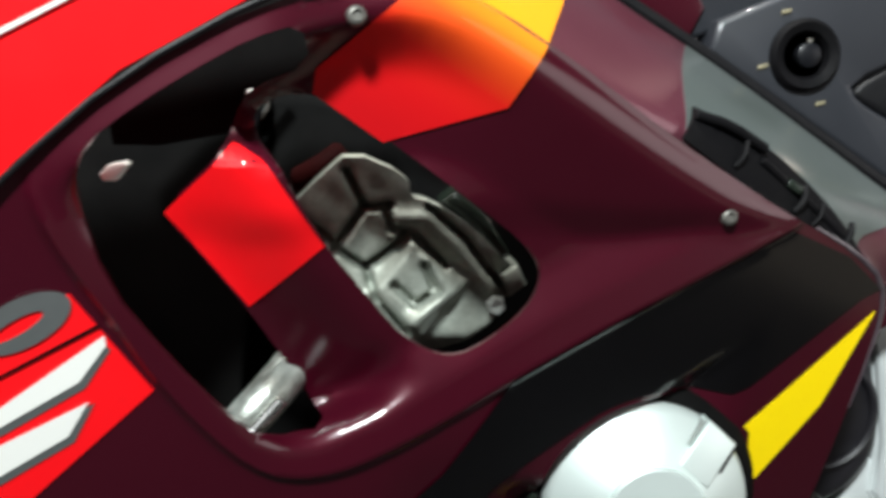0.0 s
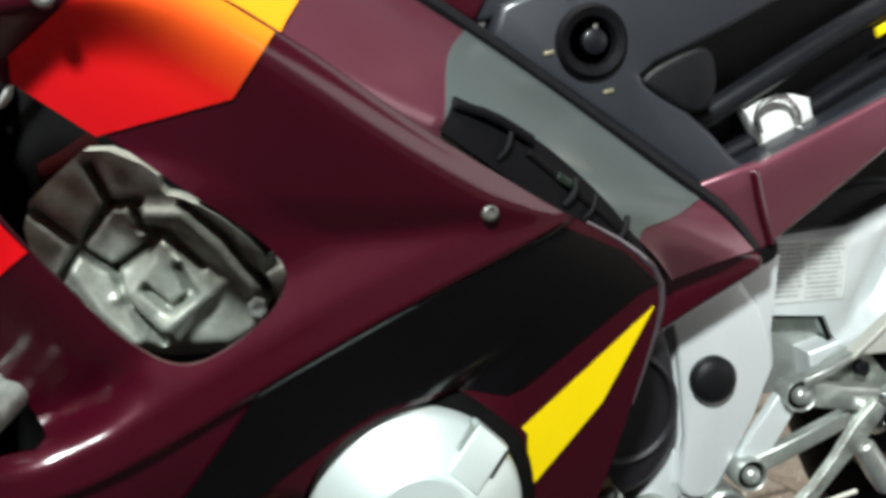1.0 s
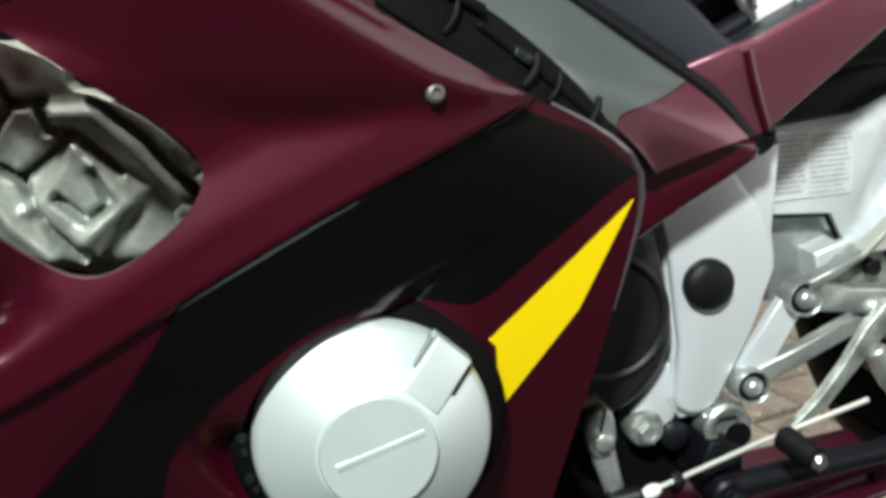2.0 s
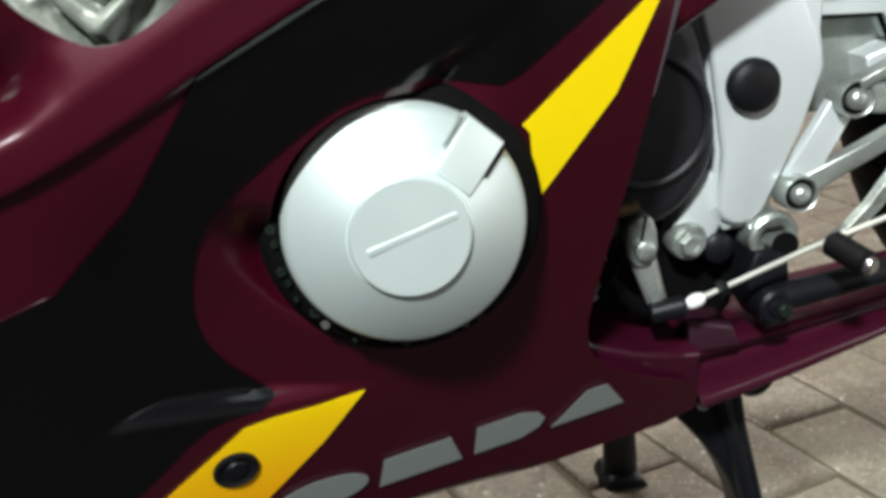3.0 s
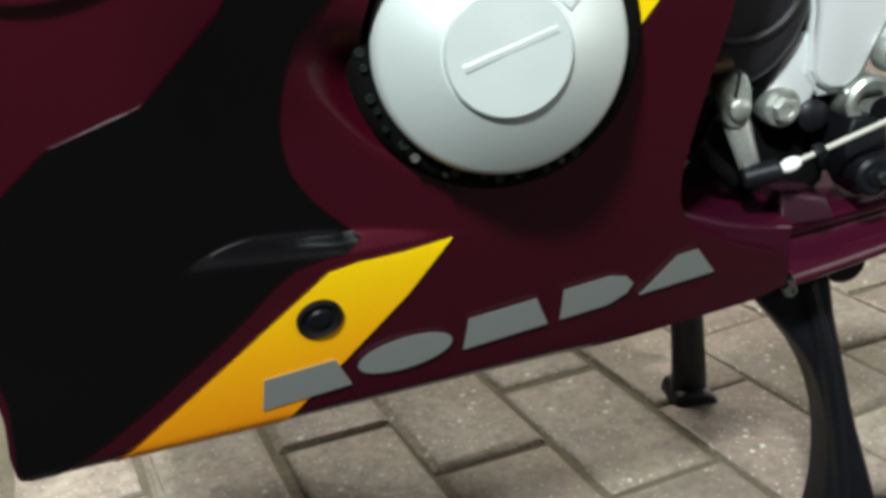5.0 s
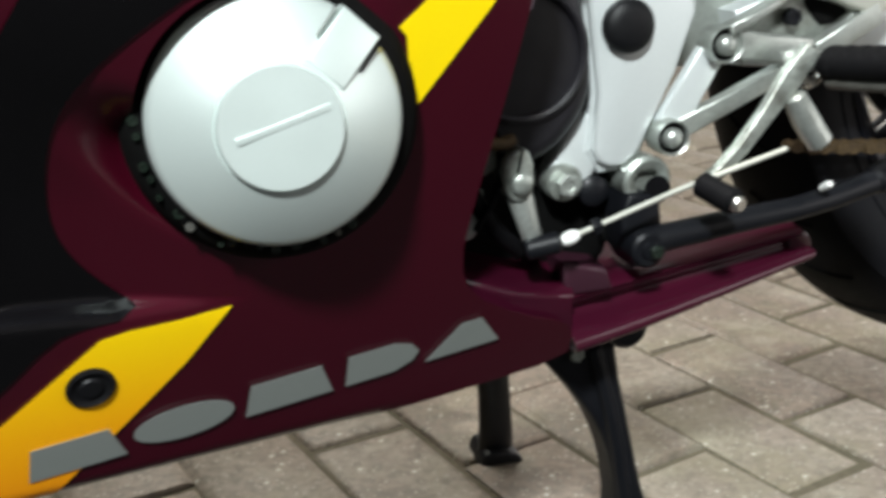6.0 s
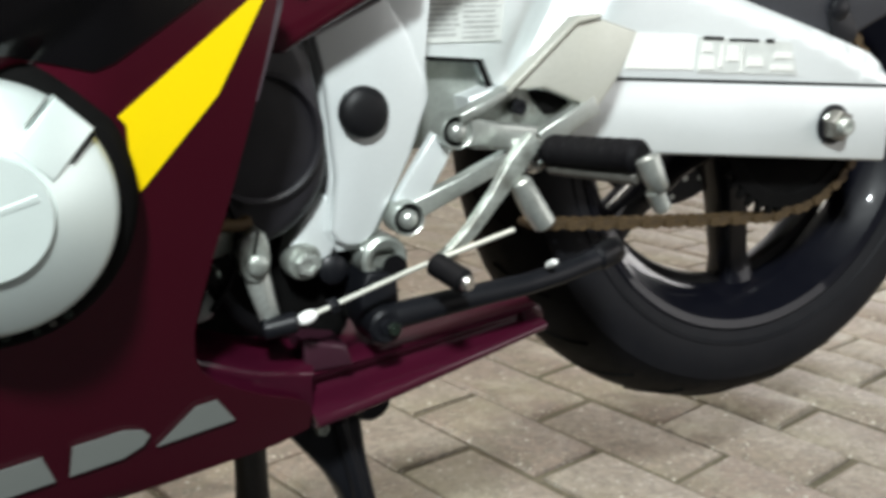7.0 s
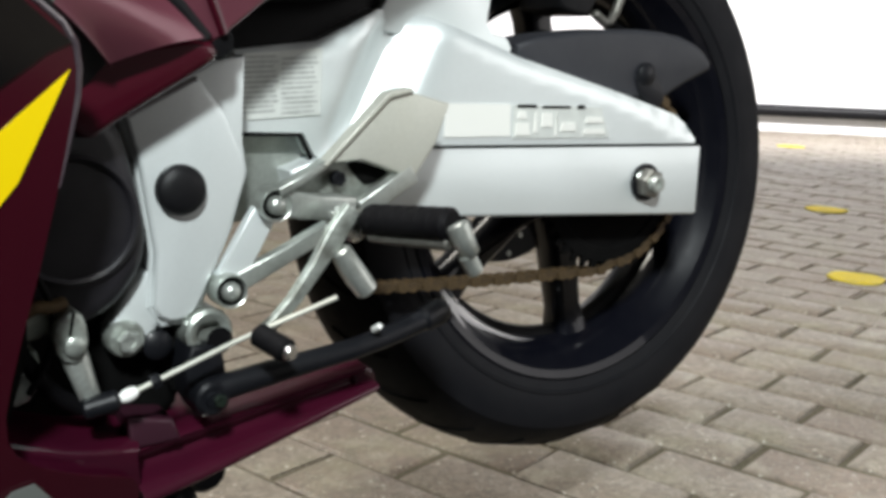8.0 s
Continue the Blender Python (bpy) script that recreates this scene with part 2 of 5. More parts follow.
def inside(poly, pts):
    """Which of the points (n, 2) lie in the polygon."""
    pts, hit = np.asarray(pts, float), np.zeros(len(pts), bool)
    p = np.asarray(poly, float)
    for (x0, z0), (x1, z1) in zip(p, np.roll(p, -1, 0)):
        cross = (z0 > pts[:, 1]) != (z1 > pts[:, 1])
        with np.errstate(divide="ignore", invalid="ignore"):
            hit ^= cross & (pts[:, 0] < (x1 - x0) * (pts[:, 1] - z0) / (z1 - z0) + x0)
    return hit


def away(line, pts, closed=True):
    """Distance of the points (n, 2) from a polyline."""
    pts, p = np.asarray(pts, float), np.asarray(line, float)
    best = np.full(len(pts), 9.0)
    q = np.roll(p, -1, 0) if closed else p[1:]
    for a, b in zip(p if closed else p[:-1], q):
        ab = b - a
        u = np.clip(((pts - a) @ ab) / max(ab @ ab, 1e-12), 0, 1)
        best = np.minimum(best, np.hypot(*(pts - a - u[:, None] * ab).T))
    return best


def step(lo, hi, v):
    u = np.clip((v - lo) / (hi - lo), 0, 1)
    return u * u * (3 - 2 * u)


def densified(poly, gap):
    out = []
    for a, b in zip(poly, poly[1:] + poly[:1]):
        n = max(1, math.ceil(math.dist(a, b) / gap))
        out += [(a[0] + (b[0] - a[0]) * k / n, a[1] + (b[1] - a[1]) * k / n) for k in range(n)]
    return out


def offset(poly, d):
    """A closed outline moved inwards by d."""
    p = np.asarray(poly, float)
    t = np.roll(p, -1, 0) - np.roll(p, 1, 0)
    t /= np.linalg.norm(t, axis=1)[:, None]
    n = np.c_[-t[:, 1], t[:, 0]]
    area = np.sum(p[:, 0] * np.roll(p[:, 1], -1) - np.roll(p[:, 0], -1) * p[:, 1])
    return [tuple(q) for q in p + n * (d if area > 0 else -d)]


def sheet(outline, depth, gap=0.006, thick=0.003, holes=(), hole_wall=0.0, lift=0.0, flow=(), sink=None):
    """A moulded skin over the outline in (x, z), its outer face at y = depth(x, z) - lift, with holes and turned-in hole walls.
    sink(x, z) sets parts of it deeper; a sunk part also spreads outwards, as the draft of a mould has it."""
    loops = [densified(list(outline), gap)] + [densified(list(h), gap) for h in holes]
    pts, edges = [], []
    for loop in loops:
        s = len(pts)
        pts += loop
        edges += [(s + k, s + (k + 1) % len(loop)) for k in range(len(loop))]
    (x0, z0), (x1, z1) = np.min(loops[0], 0), np.max(loops[0], 0)
    gx, gz = np.meshgrid(np.arange(x0 + gap * 0.5, x1, gap), np.arange(z0 + gap * 0.5, z1, gap))
    gx[::2] += gap * 0.5
    g = np.c_[gx.ravel(), gz.ravel()]
    keep = inside(loops[0], g)
    for h in loops[1:]:
        keep &= ~inside(h, g)
    for loop in loops:
        keep &= away(loop, g) > gap * 0.45
    lanes = [np.array(densified(list(lane), gap)) for lane in flow]
    for k, lane in enumerate(lanes):
        good = inside(loops[0], lane)
        for h in loops[1:]:
            good &= ~inside(h, lane)
        for loop in loops:
            good &= away(loop, lane) > gap * 0.45
        for other in lanes[:k]:
            good &= away(other, lane) > gap * 0.3
        keep &= away(lane, g) > gap * 0.55
        pts += [tuple(p) for p in lane[good]]
    pts += [tuple(p) for p in g[keep]]
    vs, _, fs, *_ = geometry.delaunay_2d_cdt([Vector(p) for p in pts], edges, [], 0, 1e-6)
    xy = np.array([tuple(v) for v in vs])
    mid = np.array([xy[list(f)].mean(0) for f in fs])
    ok = inside(loops[0], mid)
    for h in loops[1:]:
        ok &= ~inside(h, mid)
    y = depth(xy[:, 0], xy[:, 1]) - lift
    if sink:
        down = sink(xy[:, 0], xy[:, 1])
        xy = xy + (xy - (0.06, 0.672)) * (down / (y + 0.02))[:, None]
        y = y + down
    bm = bmesh.new()
    bv = [bm.verts.new((a, b, c)) for (a, c), b in zip(xy, y)]
    for f, good in zip(fs, ok):
        if good:
            bm.faces.new([bv[k] for k in f])
    bmesh.ops.recalc_face_normals(bm, faces=bm.faces[:])
    if sum(f.normal.y for f in bm.faces) > 0:
        bmesh.ops.reverse_faces(bm, faces=bm.faces[:])
    rim = [e for e in bm.edges if e.is_boundary]
    outer = np.array(loops[0])
    made = bmesh.ops.extrude_edge_only(bm, edges=rim)["geom"]
    moved = [v for v in made if isinstance(v, bmesh.types.BMVert)]
    far = away(outer, np.array([(v.co.x, v.co.z) for v in moved])) if moved else []
    for v, d in zip(moved, far):
        v.co.y += thick if d < 1e-4 else max(thick, hole_wall)
    bmesh.ops.delete(bm, geom=[v for v in bm.verts if not v.link_faces], context="VERTS")
    return bm


def plate(outline, y, thick, bevel=0.002, tilt=None):
    """A flat plate with rounded edges, its outline in (x, z), its outer face at y; tilt(x, z) adds to the outer face's y."""
    bm = bmesh.new()
    front = [bm.verts.new((x, y, z)) for x, z in outline]
    f = bm.faces.new(front)
    back = bmesh.ops.extrude_face_region(bm, geom=[f])["geom"]
    for v in back:
        if isinstance(v, bmesh.types.BMVert):
            v.co.y += thick
    bmesh.ops.recalc_face_normals(bm, faces=bm.faces[:])
    if bevel:
        edges = [e for e in bm.edges if all(abs(v.co.y - y) < 1e-6 for v in e.verts)]
        bmesh.ops.bevel(bm, geom=edges, offset=bevel, segments=3, profile=0.5, affect="EDGES", clamp_overlap=True)
    if tilt:
        for v in bm.verts:
            v.co.y += tilt(v.co.x, v.co.z)
    return bm


def turned(profile, centre, axis=(0, -1, 0), steps=48, bm=None):
    """A turned body: profile of (radius, along) about the axis through the centre."""
    bm = bm or bmesh.new()
    a = Vector(axis).normalized()
    u = a.orthogonal().normalized()
    w = a.cross(u)
    rings = []
    for r, h in profile:
        c = Vector(centre) + a * h
        if r < 1e-6:
            rings.append([bm.verts.new(c)])
        else:
            rings.append([bm.verts.new(c + (u * math.cos(k * math.tau / steps) + w * math.sin(k * math.tau / steps)) * r) for k in range(steps)])
    for a0, b0 in zip(rings, rings[1:]):
        for k in range(steps):
            q = [a0[k % len(a0)], a0[(k + 1) % len(a0)], b0[(k + 1) % len(b0)], b0[k % len(b0)]]
            q = list(dict.fromkeys(q))
            if len(q) > 2:
                bm.faces.new(q)
    bmesh.ops.recalc_face_normals(bm, faces=bm.faces[:])
    return bm


def tube(path, radius, steps=12, flat=1.0, bm=None, smooth=1):
    """A round or flattened bar swept along a path, with closed rounded ends; radius may be a list."""
    if smooth and len(path) > 2:
        path = rounded(path, smooth, False)
    p = [Vector(q) for q in path]
    radii = radius if isinstance(radius, (list, tuple)) else [radius] * len(p)
    if len(radii) != len(p):
        radii = list(np.interp(np.linspace(0, 1, len(p)), np.linspace(0, 1, len(radii)), radii))
    bm = bm or bmesh.new()
    t0 = (p[1] - p[0]).normalized()
    up = Vector((0, 1, 0)) if abs(t0.y) < 0.9 else Vector((0, 0, 1))
    rings = []
    ends = [(p[0] - t0 * radii[0] * 0.25, radii[0] * 0.75)] + list(zip(p, radii)) + [(p[-1] + (p[-1] - p[-2]).normalized() * radii[-1] * 0.25, radii[-1] * 0.75)]
    for k, (c, r) in enumerate(ends):
        a, b = ends[max(0, k - 1)][0], ends[min(len(ends) - 1, k + 1)][0]
        t = (b - a).normalized()
        v = (up - t * up.dot(t)).normalized()
        s = t.cross(v)
        rings.append([bm.verts.new(c + (v * math.cos(j * math.tau / steps) * flat + s * math.sin(j * math.tau / steps)) * r) for j in range(steps)])
    for a0, b0 in zip(rings, rings[1:]):
        for k in range(steps):
            bm.faces.new([a0[k], a0[(k + 1) % steps], b0[(k + 1) % steps], b0[k]])
    bm.faces.new(rings[0]), bm.faces.new(rings[-1])
    bmesh.ops.recalc_face_normals(bm, faces=bm.faces[:])
    return bm


def loft(lines, across=10, along=40, thick=0.003):
    """A smooth skin through polylines of (x, y, z), each one resampled evenly."""
    def resample(line, n):
        q = np.array(rounded(line, 2, False))
        s = np.r_[0, np.cumsum(np.linalg.norm(np.diff(q, axis=0), axis=1))]
        return np.stack([np.interp(np.linspace(0, s[-1], n), s, q[:, k]) for k in range(3)], 1)
    rows = np.array([resample(line, along) for line in lines])
    u = np.linspace(0, len(lines) - 1, across)
    n = len(lines)
    grid = []
    for v in u:
        k = min(int(v), n - 2)
        f = v - k
        p0, p1, p2, p3 = rows[max(0, k - 1)], rows[k], rows[k + 1], rows[min(n - 1, k + 2)]
        grid.append(0.5 * (2 * p1 + (p2 - p0) * f + (2 * p0 - 5 * p1 + 4 * p2 - p3) * f * f + (3 * p1 - p0 - 3 * p2 + p3) * f ** 3))
    bm = bmesh.new()
    bv = [[bm.verts.new(p) for p in row] for row in grid]
    for a, b in zip(bv, bv[1:]):
        for k in range(along - 1):
            bm.faces.new([a[k], a[k + 1], b[k + 1], b[k]])
    bmesh.ops.recalc_face_normals(bm, faces=bm.faces[:])
    if sum(f.normal.y for f in bm.faces) > 0:
        bmesh.ops.reverse_faces(bm, faces=bm.faces[:])
    rim = [e for e in bm.edges if e.is_boundary]
    for v in bmesh.ops.extrude_edge_only(bm, edges=rim)["geom"]:
        if isinstance(v, bmesh.types.BMVert):
            v.co.y += thick
    return bm


def hexagon(centre, r, h, axis=(0, -1, 0)):
    return turned([(0, 0), (r, 0), (r, h * 0.85), (r * 0.88, h), (r * 0.5, h), (r * 0.45, h * 0.8), (0, h * 0.8)], centre, axis, 6)


def thing(name, label, category, group=""):
    return tagged(new(name), label, category, group)


MID = 0.757  # the motorcycle's middle plane, y


# ---------------------------------------------------------------- motorcycle: fairing
bike = thing("motorcycle", "burgundy sports motorcycle with red and yellow flashes on a stand", "motorcycle")

# ridge round the side scoop
SCOOP = rounded([(-0.096, 0.628), (-0.060, 0.662), (-0.005, 0.694), (0.060, 0.711), (0.119, 0.683), (0.191, 0.638), (0.250, 0.607), (0.273, 0.600),
                 (0.250, 0.590), (0.139, 0.538), (0.055, 0.490), (0.017, 0.478), (-0.012, 0.486), (-0.047, 0.529), (-0.067, 0.566), (-0.088, 0.600)], 2)
FRONT_HOLE = rounded([(-0.079, 0.620), (-0.074, 0.638), (-0.052, 0.655), (-0.032, 0.668), (-0.010, 0.681), (0.010, 0.688), (0.0150, 0.672), (-0.009, 0.6615), (-0.013, 0.652), (-0.016, 0.641), (-0.045, 0.610), (-0.028, 0.588), (-0.011, 0.565),
                      (0.012, 0.528), (0.024, 0.502), (-0.006, 0.500), (-0.024, 0.517), (-0.046, 0.545), (-0.069, 0.580)], 1)
REAR_HOLE = rounded([(-0.006, 0.640), (-0.006, 0.656), (0.018, 0.662), (0.049, 0.640), (0.080, 0.617), (0.127, 0.582), (0.124, 0.562), (0.102, 0.543), (0.080, 0.533),
                     (0.058, 0.543), (0.034, 0.574), (0.020, 0.592)], 2)
COVER_AT, COVER_R = (0.1960, 0.4395), 0.0615
COVER_HOLE = [(0.1937 + 0.0600 * math.cos(a), 0.4422 + 0.0600 * math.sin(a)) for a in np.linspace(0, math.tau, 60, endpoint=False)]


def flank(x, z):
    """The plain outer side of the fairing."""
    u, v = x - 0.15, z - 0.45
    return 0.4697 + 0.2496 * u - 0.2505 * v + 0.032 * u * u + 0.0245 * u * v + 0.3545 * v * v


SCOOP_LOW = [(0.270, 0.598), (0.139, 0.538), (0.055, 0.490), (0.017, 0.478)]
SCOOP_HIGH = [(0.060, 0.706), (0.119, 0.681), (0.191, 0.637), (0.250, 0.606), (0.270, 0.600)]


def soft_least(a, b, w):
    """The lesser of two heights, with a rounded change over."""
    h = np.clip(0.5 + 0.5 * (b - a) / w, 0, 1)
    return b + (a - b) * h - w * h * (1 - h)


def soft_rise(v, w):
    """Nothing below zero, v above it, with a rounded corner."""
    return w * np.log1p(np.exp(np.clip(v / w, -30, 30)))


def skin(x, z):
    """The fairing's side with its scoop, the ridge round it, the dish before the engine cover and the ledge below that."""
    x, z = np.asarray(x, float), np.asarray(z, float)
    p = np.c_[x, z]
    y, d, within = flank(x, z), away(SCOOP, p), inside(SCOOP, p)
    low, high = away(SCOOP_LOW, p, False), away(SCOOP_HIGH, p, False)
    side_sign = 2 * step(-0.02, 0.02, high - low) - 1
    u = np.minimum(d, 0.013) / 0.013
    share = 0.5 + 0.5 * side_sign
    band = share * (-0.0046 + 0.0036 * u) + (1 - share) * (-0.0006 - 0.0044 * (u + (1 - u) * u * step(0.04, 0.10, x)))
    rim = share * -0.0046 + (1 - share) * -0.0006
    y = y + np.where(within, band + 0.0055 * step(0.0120, 0.0205, d) * (1 - step(0.00, 0.055, x)), rim * (1 - step(0.0, 0.0045, d)))
    fold = soft_least(0.56 * soft_rise(low - 0.0150, 0.0014), 0.30 * soft_rise(high - 0.0150, 0.0016), 0.0030)
    y = y + np.where(within, np.maximum(0, fold) * step(-0.005, 0.060, x), 0)
    edge = 0.3505 + 0.10 * np.clip(0.120 - x, 0, 0.06)
    deep = 0.013 * step(0.036, 0.080, x) * (1 - step(0.105, 0.185, x))
    ramp = 1.7 * soft_rise(z - edge, 0.0022)
    y = y + np.maximum(0, soft_least(deep, ramp, 0.0025)) * (1 - step(0.405, 0.50, z))
    r = np.hypot(x - 0.1937, z - 0.4422)
    below = 0.544 * (x - 0.150) - 0.839 * (z - 0.477)
    y = y + soft_least(0.9 * soft_rise(below, 0.0012), np.maximum(0, 0.4860 - y), 0.002) * step(0.145, 0.160, x) * (1 - step(0.215, 0.262, x)) * step(0.43, 0.46, z)
    left = np.clip((-0.85 * (x - COVER_AT[0]) - 0.75 * (z - COVER_AT[1])) / np.maximum(r, 1e-6), 0, 1) ** 2
    wall = 0.4930 - 0.95 * (r - 0.0660)
    y = np.where(r < 0.2, y + (-soft_least(-y, -np.minimum(wall, 0.4930), 0.0045) - y) * step(0.30, 1.00, left), y)
    y = y + 0.020 * (1 - step(0.236, 0.258, z)) ** 2 * (1 - step(0.22, 0.30, x))
    return y


BLADE = [(-0.010, 0.652), (-0.006, 0.636), (0.006, 0.612), (0.020, 0.592), (0.034, 0.574), (0.050, 0.550), (0.066, 0.536)]


def scoop_sink(x, z):
    """How far the scoop's upper front panel and the blade between its two openings lie behind the side."""
    x, z = np.asarray(x, float), np.asarray(z, float)
    p = np.c_[x, z]
    d, low = away(SCOOP, p), away(SCOOP_LOW, p, False)
    held = inside(SCOOP, p) * step(0.009, 0.038, d)
    roof = soft_rise(0.421 - 0.105 * (x - 0.102) - 0.27 * (z - 0.656) - skin(x, z), 0.0030)
    roof = roof * (1 - step(0.075, 0.125, x)) * step(0.600, 0.640, z + 0.25 * np.maximum(x, 0))
    line = np.interp(z, [q[1] for q in BLADE[::-1]], [q[0] for q in BLADE[::-1]])
    before = step(-0.004, 0.004, line - x)
    blade = 0.027 * step(0.002, 0.046, away(BLADE, p, False)) * before * step(0.014, 0.040, low)
    above = step(0.628, 0.648, z + 0.15 * (x + 0.02))
    return held * (blade * (1 - above) + roof * above)


side = rounded([(0.262, 0.6015), (0.268, 0.599), (0.306, 0.581), (0.330, 0.563), (0.334, 0.540), (0.3185, 0.456), (0.303, 0.385), (0.298, 0.346), (0.309, 0.322),
                (0.345, 0.300), (0.380, 0.287), (0.388, 0.276), (0.387, 0.2565), (0.300, 0.2505), (0.230, 0.246), (0.070, 0.2425), (-0.020, 0.2405), (-0.046, 0.2400), (-0.051, 0.258),
                (-0.043, 0.300), (-0.044, 0.345), (-0.075, 0.390), (-0.125, 0.450), (-0.175, 0.520), (-0.190, 0.590), (-0.115, 0.609), (-0.099, 0.6275),
                (-0.060, 0.663), (-0.004, 0.6965), (0.060, 0.714), (0.121, 0.6845), (0.192, 0.6395)], 1)
LANES = [offset(SCOOP, d) for d in (0, 0.0025, -0.0015, 0.0050, -0.0035, 0.0085, -0.006, 0.0120, -0.010, 0.0140, 0.0165, 0.0200)]
for o1, o2 in ((-0.0030, -0.0016), (-0.0003, 0.0010), (0.0022, 0.0034), (0.0050, 0.0068), (0.0090, 0.0115)):
    run = [(0.18 - 0.01 * k, 0.3505 + 0.10 * min(max(0.120 - (0.18 - 0.01 * k), 0), 0.06)) for k in range(20)]
    LANES.append([(u, v + o1) for u, v in run] + [(u, v + o2) for u, v in run[::-1]])
panel = part("side_fairing", sheet(side, skin, 0.0036, 0.003, [FRONT_HOLE, REAR_HOLE, COVER_HOLE], 0.004, 0.0, LANES, scoop_sink), BURGUNDY, bike, "glossy burgundy side fairing with a deep scoop", 50)


def decal(name, outline, mat, label, times=0, gap=0.006, on=panel, holes=(), lift=0.0009, flow=()):
    return part(name, sheet(rounded(outline, times) if times else outline, skin, gap, 0.0008, holes, 0.0, lift, flow, scoop_sink), mat, on, label)


dish_edge = rounded([(0.205, 0.5075), (0.172, 0.5040), (0.146, 0.488), (0.119, 0.468), (0.103, 0.448), (0.096, 0.425), (0.095, 0.400), (0.103, 0.380), (0.116, 0.364), (0.127, 0.354)], 2, False)
lip_edge = rounded([(0.119, 0.349), (0.104, 0.3485), (0.090, 0.3450), (0.064, 0.320), (0.027, 0.290), (-0.006, 0.266)], 1, False)
decal("charcoal_stripe", [(0.262, 0.5945), (0.304, 0.578), (0.329, 0.5585), (0.317, 0.553), (0.252, 0.505), (0.243, 0.501)] + dish_edge + lip_edge + [(-0.043, 0.243), (-0.048, 0.258), (-0.040, 0.300), (-0.041, 0.345),
                          (-0.064, 0.379), (-0.020, 0.401), (0.005, 0.422), (0.044, 0.435), (0.079, 0.469), (0.114, 0.522), (0.170, 0.551), (0.237, 0.580)],
      CHARCOAL, "charcoal painted stripe", gap=0.0036, lift=0.0013, flow=LANES)
decal("yellow_flash", [(0.3285, 0.545), (0.303, 0.489), (0.2655, 0.442), (0.2605, 0.455), (0.258, 0.4755), (0.254, 0.480)], YELLOW, "bright yellow painted flash")
decal("amber_flash", [(0.1715, 0.3465), (0.148, 0.318), (0.072, 0.2435), (-0.012, 0.2420), (0.110, 0.3400), (0.124, 0.3425), (0.147, 0.3435)], AMBER, "yellow painted flash fading to amber", gap=0.0036, lift=0.0012, flow=LANES)
decal("red_strut_band", [(-0.0435, 0.610), (-0.015, 0.640), (-0.006, 0.632), (0.020, 0.592), (-0.0105, 0.5665)], RED, "red painted band", gap=0.004)
decal("orange_band", [(0.0175, 0.670), (0.058, 0.706), (0.070, 0.710), (0.119, 0.6830), (0.1015, 0.6550), (0.0465, 0.6390), (0.017, 0.660)], RED_FADE, "red paint fading to orange", gap=0.0036, lift=0.0012, flow=LANES)
decal("red_field", [(-0.0835, 0.5765), (-0.053, 0.5305), (-0.104, 0.4835), (-0.124, 0.4600), (-0.158, 0.505), (-0.150, 0.548), (-0.112, 0.562)], RED, "red painted field")
decal("white_bar", [(-0.150, 0.508), (-0.113, 0.5275), (-0.071, 0.5575), (-0.0705, 0.553), (-0.082, 0.537), (-0.114, 0.5185), (-0.150, 0.500)], WHITE_PAINT, "white slanted bar", lift=0.0022)
decal("white_bar", [(-0.150, 0.490), (-0.115, 0.510), (-0.079, 0.5275), (-0.088, 0.512), (-0.116, 0.4955), (-0.150, 0.478)], WHITE_PAINT, "white slanted bar", lift=0.0022)
decal("bar_shadow", [(-0.150, 0.502), (-0.112, 0.5205), (-0.071, 0.5525), (-0.069, 0.551), (-0.080, 0.534), (-0.112, 0.5155), (-0.150, 0.495)], OUTLINE_GREY, "dark grey bar edge", lift=0.0015)
decal("bar_shadow", [(-0.150, 0.485), (-0.113, 0.505), (-0.077, 0.5265), (-0.086, 0.509), (-0.114, 0.4925), (-0.150, 0.473)], OUTLINE_GREY, "dark grey bar edge", lift=0.0015)
ring_out = [(-0.1015 + 0.0185 * math.cos(a) + 0.004 * math.sin(a), 0.5645 + 0.0125 * math.sin(a) + 0.005 * math.cos(a)) for a in np.linspace(0, math.tau, 28, endpoint=False)]
ring_in = [(-0.1035 + 0.0095 * math.cos(a) + 0.004 * math.sin(a), 0.5630 + 0.0055 * math.sin(a) + 0.004 * math.cos(a)) for a in np.linspace(0, math.tau, 24, endpoint=False)]
decal("grey_ring", ring_out, OUTLINE_GREY, "dark grey painted ring", gap=0.004, holes=[ring_in], lift=0.002)
decal("seam_line", [(-0.150, 0.545), (-0.112, 0.542), (-0.0735, 0.5625), (-0.0725, 0.5612), (-0.112, 0.5405), (-0.150, 0.5425)], CHARCOAL, "thin black line", gap=0.004, lift=0.0018)

# the maker's mark, as plain slanted shapes
def along(f, v):
    return (0.0685 + f * 0.262 - v * 0.002, 0.2622 + f * 0.0250 + v * 0.0200)


def mark(shape):
    decal("lettering_block", [along(f, v) for f, v in shape], LETTER_GREY, "silver grey slanted shape", gap=0.004, lift=0.0021)


OVAL = [(0.295 + 0.098 * math.cos(a), 0.5 + 0.53 * math.sin(a)) for a in np.linspace(0, math.tau, 26, endpoint=False)]
mark([(0.000, 0.0), (0.178, 0.0), (0.158, 1.0), (0.020, 1.0)])
mark(OVAL)
mark([(0.412, 0.0), (0.600, 0.0), (0.580, 1.0), (0.432, 1.0)])
mark([(0.628, 0.0), (0.740, 0.0), (0.785, 0.22), (0.800, 0.50), (0.785, 0.80), (0.745, 1.0), (0.640, 1.0)])
mark([(0.815, 0.0), (1.000, 0.0), (0.955, 1.0), (0.905, 1.0)])

